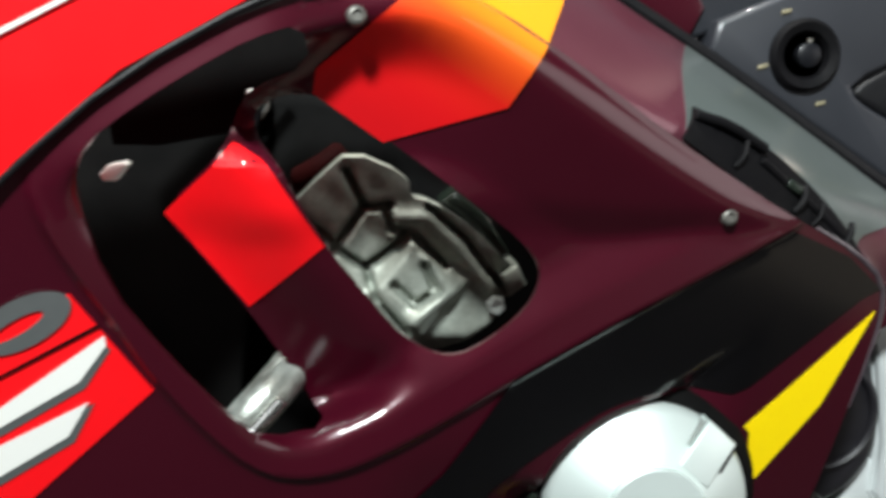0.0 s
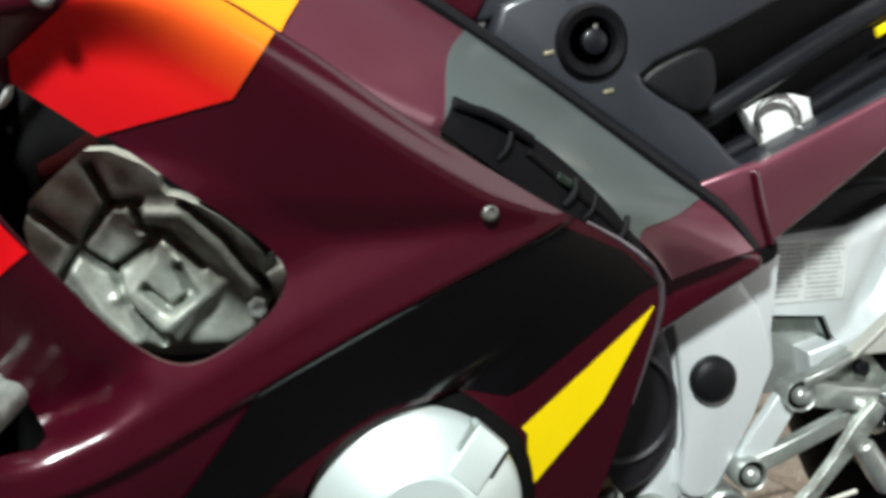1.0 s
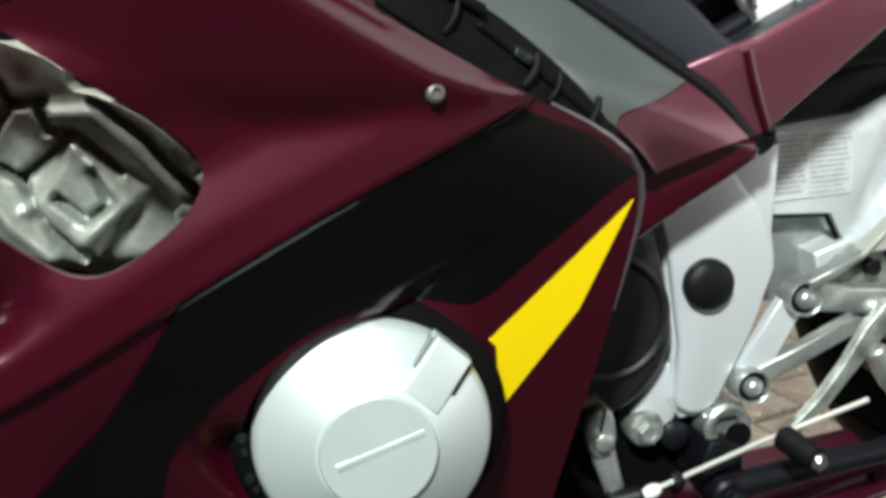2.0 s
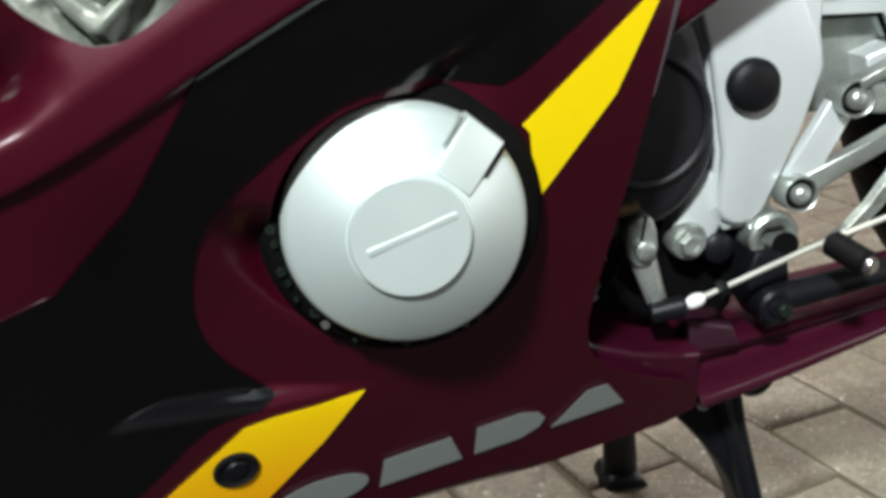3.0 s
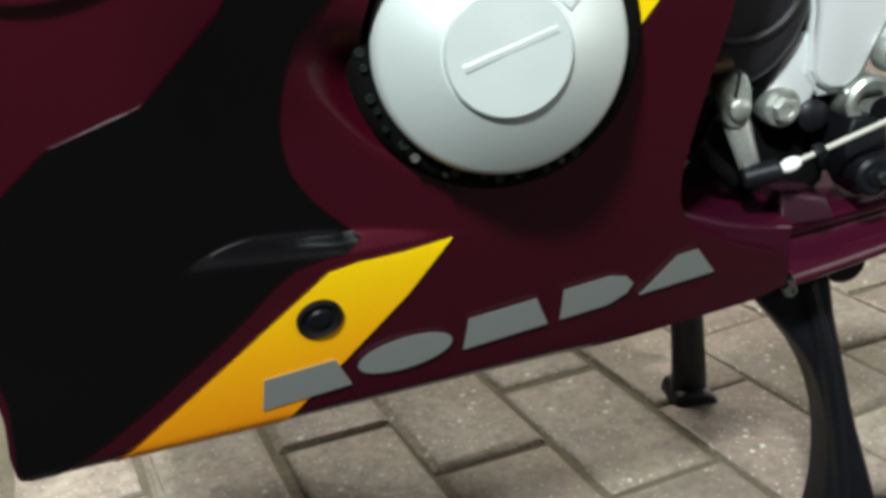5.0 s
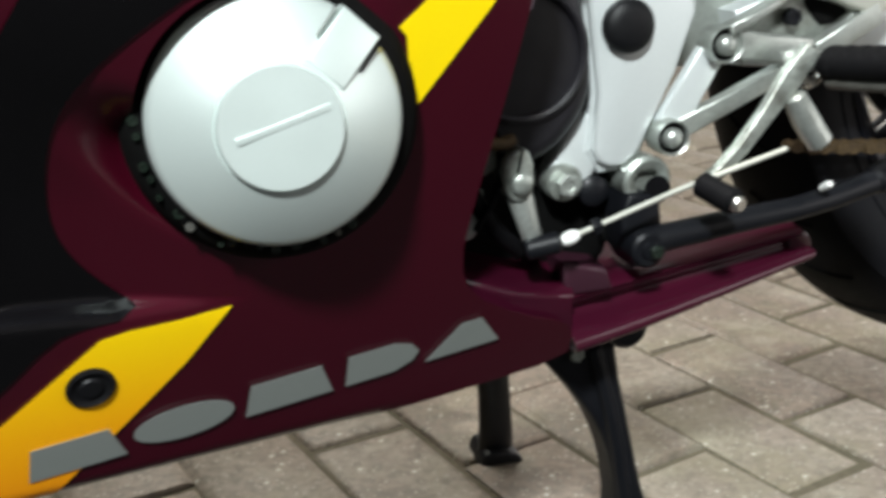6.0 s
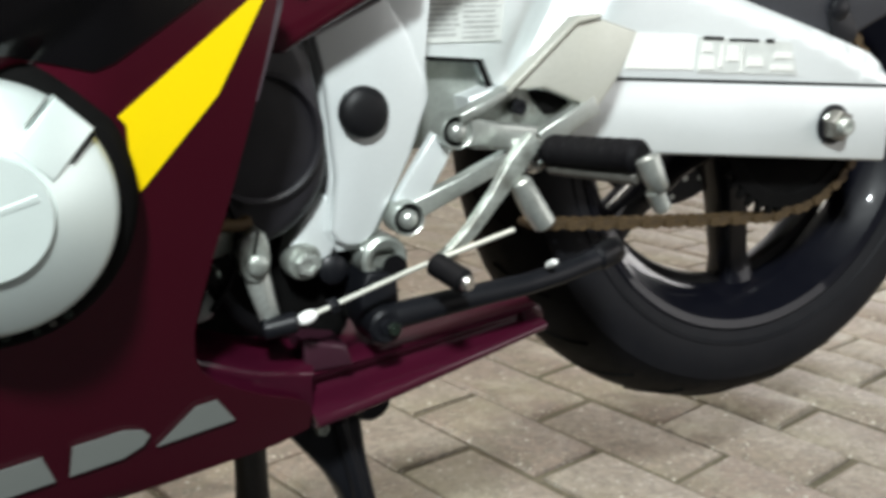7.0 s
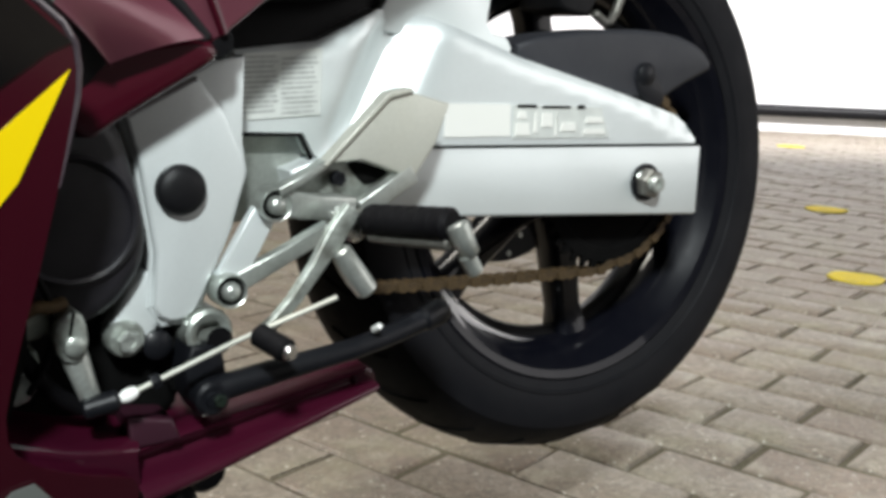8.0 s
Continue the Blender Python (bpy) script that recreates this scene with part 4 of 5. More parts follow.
# unseen cowl, added and kept narrow for the shadow it casts on the paving
part("tail_cowl", loft([[(0.55, 0.655, 0.66), (0.80, 0.665, 0.74), (1.05, 0.69, 0.82), (1.22, 0.73, 0.87)],
                               [(0.52, 0.650, 0.76), (0.80, 0.660, 0.82), (1.05, 0.69, 0.88), (1.22, 0.74, 0.90)],
                               [(0.50, 0.757, 0.80), (0.80, 0.757, 0.86), (1.05, 0.757, 0.91), (1.22, 0.757, 0.91)],
                               [(0.52, 0.850, 0.76), (0.80, 0.845, 0.82), (1.05, 0.824, 0.88), (1.22, 0.774, 0.90)],
                               [(0.55, 0.845, 0.66), (0.80, 0.840, 0.74), (1.05, 0.824, 0.82), (1.22, 0.784, 0.87)]], 18, 24, 0.002), BURGUNDY, bike, "unseen burgundy tail cowl, added for its shadow")

# ---------------------------------------------------------------- pivot plate and levers
hanger = part("pivot_plate", plate([(0.386, 0.514), (0.435, 0.541), (0.449, 0.549), (0.471, 0.553), (0.4695, 0.496), (0.473, 0.476), (0.4625, 0.438), (0.450, 0.410), (0.440, 0.384), (0.428, 0.374), (0.412, 0.373), (0.402, 0.388), (0.4045, 0.425), (0.396, 0.480)],
                                   0.609, 0.035, 0.003), SILVER, bike, "silver aluminium pivot plate", 25)
part("pressed_rib", plate([(0.3885, 0.5130), (0.436, 0.5385), (0.455, 0.515), (0.467, 0.486), (0.4700, 0.474), (0.458, 0.436), (0.4375, 0.3905), (0.434, 0.3845), (0.428, 0.3800), (0.4215, 0.3780), (0.4150, 0.3785), (0.4085, 0.3825), (0.4045, 0.390), (0.4068, 0.425), (0.398, 0.480)], 0.6025, 0.010, 0.004), SILVER, hanger, "raised silver face", 25)
part("pivot_cap", turned([(0.0165, -0.002), (0.0165, 0.003), (0.0150, 0.0055), (0.009, 0.0075), (0, 0.008)], (0.4225, 0.6005, 0.4665), (0, -1, 0), 40), PLASTIC, hanger, "black rubber pivot cap", 60)
part("lower_lug", plate(rounded([(0.400, 0.420), (0.376, 0.375), (0.378, 0.360), (0.396, 0.356), (0.412, 0.372), (0.420, 0.400)], 2), 0.611, 0.03, 0.005), SILVER, hanger, "silver lower lug")
part("lug_washer", turned([(0.0125, -0.01), (0.0125, 0.001), (0.0110, 0.003), (0, 0.003)], (0.388, 0.609, 0.369), (0, -1, 0), 24), GRIMY, hanger)
part("lug_bolt", hexagon((0.388, 0.6045, 0.369), 0.0078, 0.006), RAW, hanger)
part("lug_bolt", turned([(0.010, -0.01), (0.010, 0.003), (0.006, 0.006), (0, 0.006)], (0.409, 0.611, 0.362), (0, -1, 0), 20), BLACK_METAL, hanger)
part("linkage_top", tube([(0.428, 0.607, 0.3735), (0.440, 0.605, 0.3800), (0.452, 0.606, 0.3770)], [0.0050, 0.0065, 0.0050], 10), GRIMY, hanger, "grimy linkage top")
part("linkage_boss", turned([(0.0165, -0.03), (0.0165, 0.004), (0.014, 0.006), (0.009, 0.004), (0.008, -0.002), (0, -0.002)], (0.4415, 0.604, 0.3685), (0, -1, 0), 28), GRIMY, hanger, "bright linkage boss")
part("boss_recess", turned([(0.009, 0), (0.009, 0.0015), (0, 0.0015)], (0.4475, 0.5975, 0.3635), (0, -1, 0), 18), RUBBER, hanger)
part("link_shackle", plate(rounded([(0.412, 0.380), (0.448, 0.382), (0.456, 0.350), (0.438, 0.318), (0.418, 0.324)], 1), 0.622, 0.03, 0.004), DARK_VOID, hanger, "black linkage bracket")

bracket = part("footrest_bracket", plate(rounded([(0.5265, 0.4805), (0.5755, 0.5275), (0.594, 0.5310), (0.6285, 0.5225), (0.6175, 0.493), (0.6005, 0.4690), (0.588, 0.4710), (0.554, 0.4820)], 0), 0.596, 0.010, 0.0025), HEEL, bike, "bare aluminium footrest bracket")
part("heel_fold", plate([(0.5250, 0.4790), (0.5745, 0.5265), (0.5940, 0.5310), (0.5930, 0.5340), (0.5735, 0.5305), (0.5215, 0.4800)], 0.5925, 0.012, 0.001), HEEL, bracket, "bright folded edge")
part("bracket_web", plate([(0.505, 0.462), (0.530, 0.482), (0.596, 0.474), (0.562, 0.446)], 0.612, 0.006, 0.001), GRIMY, bracket, "dark recessed web")
# the hollow's shade, painted as a flat dark plate on the web
part("web_shadow", plate(rounded([(0.548, 0.482), (0.590, 0.474), (0.568, 0.460), (0.556, 0.470)], 1), 0.6105, 0.003, 0.0005), DARK_VOID, bracket, "dark plate for the shaded hollow")
part("web_bolt", hexagon((0.541, 0.610, 0.4685), 0.0060, 0.006), BLACK_METAL, bracket)


def flat_bar(line, widths, y, thick, bevel=0.0015):
    """A flat bar along a line in (x, z), of the widths given at its points."""
    left, right = [], []
    for k, p in enumerate(line):
        q0, q1 = Vector(line[max(0, k - 1)]), Vector(line[min(len(line) - 1, k + 1)])
        n = Vector((-(q1 - q0).y, (q1 - q0).x)).normalized() * widths[k] / 2
        left.append(tuple(Vector(p) + n))
        right.append(tuple(Vector(p) - n))
    return plate(left + right[::-1], y, thick, bevel)


part("bracket_arm", flat_bar([(0.490, 0.4620), (0.508, 0.4705), (0.526, 0.4810)], [0.007, 0.006, 0.005], 0.594, 0.012), RAW, bracket)
part("bracket_arm", flat_bar([(0.489, 0.4545), (0.520, 0.4500), (0.552, 0.4460)], [0.020, 0.018, 0.020], 0.5975, 0.010, 0.003), RAW, bracket)
part("bracket_arm", flat_bar([(0.599, 0.4715), (0.580, 0.4600), (0.556, 0.4450)], [0.015, 0.014, 0.016], 0.5955, 0.010), RAW, bracket)
part("brace_bar", flat_bar([(0.487, 0.452), (0.456, 0.398)], [0.018, 0.021], 0.6045, 0.008), SILVER, bracket, "flat aluminium brace")
part("brace_bar", flat_bar([(0.456, 0.396), (0.500, 0.416), (0.535, 0.433)], [0.014, 0.012, 0.012], 0.603, 0.009), RAW, bracket, "flat aluminium brace")
for x, z in ((0.488, 0.4535), (0.4555, 0.3965)):
    e = part("brace_eye", turned([(0.0120, -0.012), (0.0118, 0.003), (0.0112, 0.005), (0.0105, 0.0045), (0.0098, 0.0010), (0, 0.0010)], (x, 0.5995, z), (0, -1, 0), 24), RAW, bracket, "aluminium mounting eye")
    part("eye_recess", turned([(0.0097, 0), (0.0097, 0.0006), (0, 0.0006)], (x, 0.5983, z), (0, -1, 0), 20), DARK_VOID, e)
    part("socket_bolt", turned([(0.0066, -0.003), (0.0066, 0.0035), (0.0050, 0.0062), (0.0025, 0.0072), (0, 0.0074)], (x, 0.598, z), (0, -1, 0), 18), RAW, e)
pivot = part("footrest_boss", turned([(0.0125, -0.02), (0.0125, 0.006), (0.010, 0.009), (0.006, 0.009), (0.0055, 0.005), (0, 0.005)], (0.5465, 0.597, 0.4370), (0, -1, 0), 22), CHROME, bracket, "steel footrest pivot")
peg = part("footrest", tube([(0.5555, 0.584, 0.4410), (0.566, 0.552, 0.4435), (0.578, 0.520, 0.4470)], 0.0132, 16, 0.84, smooth=0), RUBBER, bike, "black rubber footrest")
for k in range(7):
    q = Vector((0.5570, 0.580, 0.4413)).lerp(Vector((0.5775, 0.522, 0.4470)), k / 6)
    part("peg_rib", tube([q - Vector((0.0009, -0.0025, 0.0002)), q + Vector((0.0009, -0.0025, 0.0002))], 0.0138, 16, 0.86, smooth=0), RUBBER, peg)
part("peg_bar", tube([(0.554, 0.580, 0.4310), (0.577, 0.518, 0.4345)], 0.0052, 10, smooth=0), DULL_STEEL, peg, "dull steel bar")
part("peg_end", tube([(0.580, 0.513, 0.4470), (0.584, 0.509, 0.4360), (0.590, 0.509, 0.4290)], [0.0085, 0.0075, 0.0060], 12), RAW, peg, "worn aluminium end cap")
part("feeler_bolt", tube([(0.588, 0.512, 0.4270), (0.596, 0.512, 0.4150)], 0.0060, 12, smooth=0), RAW, peg, "worn aluminium feeler bolt")

lever = part("shift_lever", flat_bar([(0.537, 0.452), (0.524, 0.434), (0.509, 0.412), (0.493, 0.391), (0.480, 0.378), (0.467, 0.3690)], [0.012, 0.015, 0.0105, 0.0090, 0.0085, 0.0080], 0.5745, 0.007, 0.0015), GRIMY, bike, "bare aluminium shift lever")
part("lever_heel", tube([(0.528, 0.578, 0.422), (0.538, 0.576, 0.406), (0.548, 0.574, 0.3930)], [0.0075, 0.0090, 0.0080], 14), RAW, lever, "rounded aluminium lever end")
part("lever_pad", tube([(0.465, 0.572, 0.3715), (0.470, 0.560, 0.3680), (0.474, 0.550, 0.3655)], 0.0084, 14, smooth=0), RUBBER, lever, "black rubber shift pad")
part("pad_bolt", turned([(0.0052, 0), (0.0052, 0.003), (0.004, 0.0045), (0, 0.0045)], (0.4745, 0.5480, 0.3650), (0.3, -1, 0), 14), CHROME, lever)
rod = part("shift_rod", tube([(0.377, 0.572, 0.344), (0.448, 0.573, 0.3685), (0.524, 0.575, 0.390)], 0.0018, 10, smooth=0), HEEL, bike, "bright steel shift rod")
part("rod_end", turned([(0, -0.006), (0.003, -0.0055), (0.0044, -0.002), (0.0044, 0.002), (0.0030, 0.0055), (0, 0.006)], (0.3775, 0.571, 0.3445), (0.94, 0, 0.33), 14), LAMP_WHITE, rod, "bright rod end")
part("lock_nut", hexagon((0.392, 0.5715, 0.3495), 0.0052, 0.006, (0.94, 0, 0.33)), BLACK_METAL, rod)
part("rod_joint", tube([(0.352, 0.575, 0.338), (0.370, 0.572, 0.342)], 0.0068, 10, smooth=0), BLACK_METAL, rod)

# ---------------------------------------------------------------- gearbox side
gear = part("sprocket_cover", plate(rounded([(0.318, 0.535), (0.372, 0.520), (0.386, 0.505), (0.394, 0.470), (0.401, 0.436), (0.394, 0.412), (0.370, 0.386), (0.318, 0.376), (0.290, 0.42)], 2), 0.592, 0.06, 0.012), COVER_BLACK, bike, "black plastic sprocket cover", 60)
part("cover_ridge", turned([(0.041, -0.004), (0.041, 0.001), (0.038, 0.003), (0.036, 0.001), (0.036, -0.004)], (0.352, 0.590, 0.452), (0, -1, 0), 40), COVER_BLACK, gear, "raised round ridge")
part("shift_shaft_arm", tube([(0.347, 0.582, 0.376), (0.351, 0.580, 0.362), (0.357, 0.578, 0.342)], [0.0085, 0.0075, 0.0062], 12, 0.55), RAW, gear, "bare aluminium shift arm")
part("shift_clamp", plate(rounded([(0.333, 0.392), (0.346, 0.402), (0.354, 0.396), (0.356, 0.376), (0.350, 0.366), (0.338, 0.370)], 1), 0.574, 0.016, 0.003), GRIMY, gear, "grimy aluminium shift clamp")
part("clamp_slot", plate([(0.3435, 0.386), (0.3450, 0.386), (0.3475, 0.400), (0.3460, 0.400)], 0.5733, 0.002, 0), DARK_VOID, gear)
part("pinch_bolt", turned([(0.0062, 0), (0.0062, 0.004), (0.004, 0.0055), (0, 0.0055)], (0.346, 0.5738, 0.380), (0, -1, 0), 14), GRIMY, gear)
part("clamp_ear", plate(rounded([(0.317, 0.396), (0.334, 0.401), (0.340, 0.388), (0.326, 0.380), (0.316, 0.384)], 1), 0.586, 0.014, 0.003), CAST, gear, "dirty clutch lever stub")
part("case_foot", plate(rounded([(0.306, 0.372), (0.330, 0.376), (0.334, 0.352), (0.322, 0.336), (0.304, 0.342)], 1), 0.596, 0.03, 0.004), GRIMY, gear, "dirty aluminium casing")
part("case_bolt", hexagon((0.320, 0.594, 0.366), 0.0060, 0.007), CHROME, gear)
part("case_bolt", hexagon((0.334, 0.590, 0.402), 0.0050, 0.006), CHROME, gear)
part("rusty_spring", tube([(0.318, 0.583, 0.398), (0.326, 0.581, 0.404), (0.336, 0.582, 0.402), (0.344, 0.584, 0.404)], 0.0042, 10), RUST, gear, "rusty spring clip")
part("breather_hose", tube([(0.312, 0.590, 0.385), (0.326, 0.588, 0.362), (0.338, 0.590, 0.345), (0.356, 0.600, 0.330)], 0.0055, 10), RUBBER, gear, "black rubber hose")
part("cable", tube([(0.330, 0.586, 0.420), (0.338, 0.582, 0.400), (0.334, 0.580, 0.372), (0.322, 0.584, 0.350)], 0.0022, 8), RUBBER, gear, "thin black cable")
part("lower_case", plate(rounded([(0.29, 0.40), (0.42, 0.40), (0.44, 0.32), (0.40, 0.285), (0.30, 0.30)], 1), 0.628, 0.24, 0.01), DARK_VOID, gear, "black oily lower crankcase")

# ---------------------------------------------------------------- swing arm
def arm_face(x, z):
    """The side of the swing arm: a hollow runs down between the pivot end and the flat arm, and its edge rolls inwards at the top."""
    hollow = 0.028 * np.exp(-((x - 0.600 - 0.45 * (z - 0.53)) / 0.023) ** 2)
    top = np.interp(x, [0.48, 0.545, 0.60, 0.64, 0.735, 0.86, 0.95], [0.5555, 0.564, 0.590, 0.589, 0.558, 0.528, 0.495])
    return 0.645 + hollow * step(0.470, 0.500, z) + 0.006 * (1 - step(0.0, 0.010, top - z)) ** 2


swing = part("swing_arm", sheet(rounded([(0.480, 0.5555), (0.545, 0.5640), (0.600, 0.5900), (0.640, 0.5890), (0.735, 0.5580), (0.860, 0.5280), (0.9300, 0.5090), (0.9450, 0.5000), (0.9530, 0.4860), (0.9530, 0.4820), (0.640, 0.4860),
                                         (0.560, 0.4740), (0.542, 0.4800), (0.532, 0.4975), (0.482, 0.4990)], 0), arm_face, 0.008, 0.040), SILVER, bike, "silver painted aluminium swing arm")
part("lower_beam", plate([(0.520, 0.4700), (0.560, 0.4845), (0.640, 0.4850), (0.9570, 0.4810), (0.9600, 0.4790), (0.9610, 0.4145), (0.9580, 0.4125), (0.625, 0.4290), (0.530, 0.4330)], 0.6420, 0.055, 0.003), SILVER, swing, "silver lower beam")
part("beam_seam", plate([(0.628, 0.4848), (0.9575, 0.4808), (0.9575, 0.4822), (0.628, 0.4862)], 0.6412, 0.004, 0), DARK_VOID, swing, "dark seam along the arm")
part("inner_web", plate([(0.470, 0.520), (0.56, 0.520), (0.60, 0.44), (0.48, 0.43)], 0.664, 0.02, 0.002), RAW, swing, "recessed silver web")
part("web_edge", tube([(0.484, 0.648, 0.4975), (0.530, 0.648, 0.4965), (0.541, 0.650, 0.4780), (0.548, 0.650, 0.4660)], 0.0019, 8, smooth=0), DARK_VOID, swing, "dark joint line")
part("arch_brace", plate(rounded([(0.572, 0.560), (0.600, 0.575), (0.640, 0.570), (0.735, 0.545), (0.742, 0.572), (0.712, 0.578), (0.716, 0.606), (0.725, 0.660), (0.650, 0.665), (0.620, 0.600)], 1), 0.668, 0.03, 0.010), SILVER, swing, "silver upper brace")
part("inner_guard", plate(rounded([(0.478, 0.525), (0.545, 0.540), (0.600, 0.570), (0.650, 0.650), (0.52, 0.64), (0.44, 0.60)], 1), 0.664, 0.02, 0.004, tilt=lambda x, z: 0.4 * (z - 0.56)), PLASTIC, swing, "black plastic inner guard")
part("axle_nut", hexagon((0.8850, 0.6400, 0.4475), 0.0140, 0.012), AXLE_STEEL, swing, "steel axle nut")
part("axle_washer", turned([(0.0175, -0.002), (0.0175, 0.003), (0, 0.003)], (0.8850, 0.6420, 0.4475), (0, -1, 0), 28), BLACK_METAL, swing, "dark axle washer")
part("axle_end", turned([(0.0085, 0), (0.0085, 0.004), (0.007, 0.006), (0.004, 0.006), (0.003, 0.003), (0, 0.003)], (0.8850, 0.6280, 0.4475), (0, -1, 0), 20), RAW, swing, "axle thread end")
part("chain_adjuster", tube([(0.955, 0.660, 0.4470), (0.972, 0.660, 0.4470)], 0.0035, 8, smooth=0), RAW, swing, "adjuster screw")
warn = part("warning_label", plate([(0.4790, 0.5070), (0.5450, 0.5110), (0.5460, 0.5595), (0.4790, 0.5525)], 0.6436, 0.001, 0), LABEL, swing, "faded printed warning label")
for k in range(12):
    z = 0.5515 - k * 0.0035
    for x0, x1 in ((0.4815, 0.511), (0.5135, 0.5425)):
        x1 -= 0.004 * ((k * 7 + int(x0 * 1000)) % 4) / 3
        part("print_line", plate([(x0, z - 0.0016), (x1, z), (x1, z + 0.0016), (x0, z)], 0.6432, 0.0004, 0), PRINT, warn)
part("scratched_sticker", plate([(0.657, 0.4925), (0.7245, 0.4925), (0.7235, 0.5190), (0.658, 0.5195)], 0.6438, 0.001, 0), WHITE_PAINT, swing, "plain white sticker")
stick2 = part("scratched_sticker", plate([(0.7275, 0.4905), (0.838, 0.4895), (0.826, 0.5165), (0.7265, 0.5185)], 0.6438, 0.001, 0), LABEL, swing, "scratched white sticker")
for x0, x1, z0, z1, m in ((0.729, 0.745, 0.493, 0.5035, WHITE_PAINT), (0.731, 0.741, 0.507, 0.5135, WHITE_PAINT), (0.749, 0.753, 0.495, 0.5130, WHITE_PAINT), (0.757, 0.770, 0.500, 0.5120, WHITE_PAINT), (0.773, 0.775, 0.492, 0.5140, WHITE_PAINT), (0.779, 0.797, 0.496, 0.5030, WHITE_PAINT),
                          (0.806, 0.832, 0.493, 0.498, WHITE_PAINT), (0.808, 0.829, 0.503, 0.508, WHITE_PAINT), (0.730, 0.752, 0.5165, 0.5190, DARK_VOID), (0.757, 0.790, 0.5160, 0.5180, DARK_VOID), (0.797, 0.807, 0.5155, 0.5185, DARK_VOID)):
    part("sticker_mark", plate([(x0, z0), (x1, z0), (x1 - 0.002, z1), (x0 + 0.001, z1)], 0.6428, 0.001, 0), m, stick2)
guard = part("chain_guard", plate(rounded([(0.735, 0.566), (0.790, 0.580), (0.880, 0.588), (0.945, 0.586), (0.985, 0.574), (1.004, 0.554), (0.985, 0.546), (0.958, 0.535), (0.930, 0.520), (0.80, 0.535)], 1), 0.672, 0.045, 0.006), GUARD, bike, "dark grey plastic chain guard")
part("guard_bracket", plate(rounded([(0.890, 0.548), (0.912, 0.552), (0.934, 0.528), (0.926, 0.512), (0.900, 0.524)], 1), 0.6685, 0.006, 0.002), BLACK_METAL, guard)
part("guard_bolt", turned([(0.011, -0.005), (0.011, 0.003), (0.007, 0.006), (0, 0.006)], (0.905, 0.671, 0.546), (0, -1, 0), 18), BLACK_METAL, guard)

# ---------------------------------------------------------------- rear wheel
AX = (0.8810, 0.777, 0.4520)
RS, WS = 0.977, 0.86  # the wheel's radius and width against a plain 140/60-17
wheel = part("rear_wheel", turned([(r * RS, h * WS) for r, h in ((0.206, 0.066), (0.214, 0.070), (0.218, 0.066), (0.212, 0.060), (0.206, 0.052), (0.196, 0.040), (0.190, 0.020), (0.190, -0.020), (0.196, -0.040), (0.206, -0.052), (0.212, -0.060), (0.218, -0.066), (0.214, -0.070), (0.206, -0.066),
                                   (0.198, -0.054), (0.186, -0.040), (0.180, -0.018), (0.180, 0.018), (0.186, 0.040), (0.198, 0.054), (0.206, 0.066))], AX, (0, -1, 0), 96), RIM_BLACK, bike, "black alloy rear wheel with worn tyre")
tyre_profile = [(0.212, 0.062), (0.222, 0.071), (0.240, 0.0755), (0.258, 0.0745), (0.268, 0.0700), (0.278, 0.061), (0.288, 0.046), (0.2955, 0.028), (0.299, 0.010), (0.2995, 0.0)]
tyre_profile = [(r * RS, h * WS) for r, h in tyre_profile]
tyre = part("tyre", turned(tyre_profile + [(r, -h) for r, h in reversed(tyre_profile[:-1])], AX, (0, -1, 0), 128), RUBBER, wheel, "worn black road tyre", 60)
part("sidewall", turned([(r * RS, h * WS) for r, h in ((0.2165, 0.0690), (0.2220, 0.0724), (0.2400, 0.0770), (0.2580, 0.0760), (0.2665, 0.0724), (0.2662, 0.0700))], AX, (0, -1, 0), 128), TYRE_WALL, wheel, "greyed tyre sidewall", 60)
part("bead_ring", turned([(r * RS, h * WS) for r, h in ((0.2255, 0.0730), (0.2270, 0.0756), (0.2290, 0.0760), (0.2305, 0.0748))], AX, (0, -1, 0), 128), TYRE_WALL, wheel)
for k in range(26):
    for sgn in (1, -1):
        a = k * math.tau / 26 + (0.0 if sgn > 0 else 0.12)
        path = []
        for u in range(5):
            h = sgn * (0.010 + 0.0095 * u)
            r = float(np.interp(abs(h), [v[1] for v in reversed(tyre_profile[3:])], [v[0] for v in reversed(tyre_profile[3:])])) + 0.0002
            aa = a + 0.035 * u
            path.append((AX[0] + r * math.cos(aa), AX[1] - h, AX[2] + r * math.sin(aa)))
        if sgn > 0 and -3.3 < math.remainder(a, math.tau) < 0.9:
            part("tread_groove", tube(path, 0.0016, 6, smooth=0), DARK_VOID, wheel)
part("rim_rib", turned([(0.182 * RS, 0.010), (0.172 * RS, 0.006), (0.170 * RS, 0.0), (0.172 * RS, -0.006), (0.182 * RS, -0.010)], AX, (0, -1, 0), 96), RUBBER, wheel, "black rib inside the rim")
hub = part("hub", turned([(0.024, 0.075), (0.045, 0.070), (0.052, 0.050), (0.042, 0.030), (0.042, -0.030), (0.052, -0.050), (0.045, -0.070), (0.024, -0.075)], AX, (0, -1, 0), 48), RIM_BLACK, wheel, "black wheel hub")
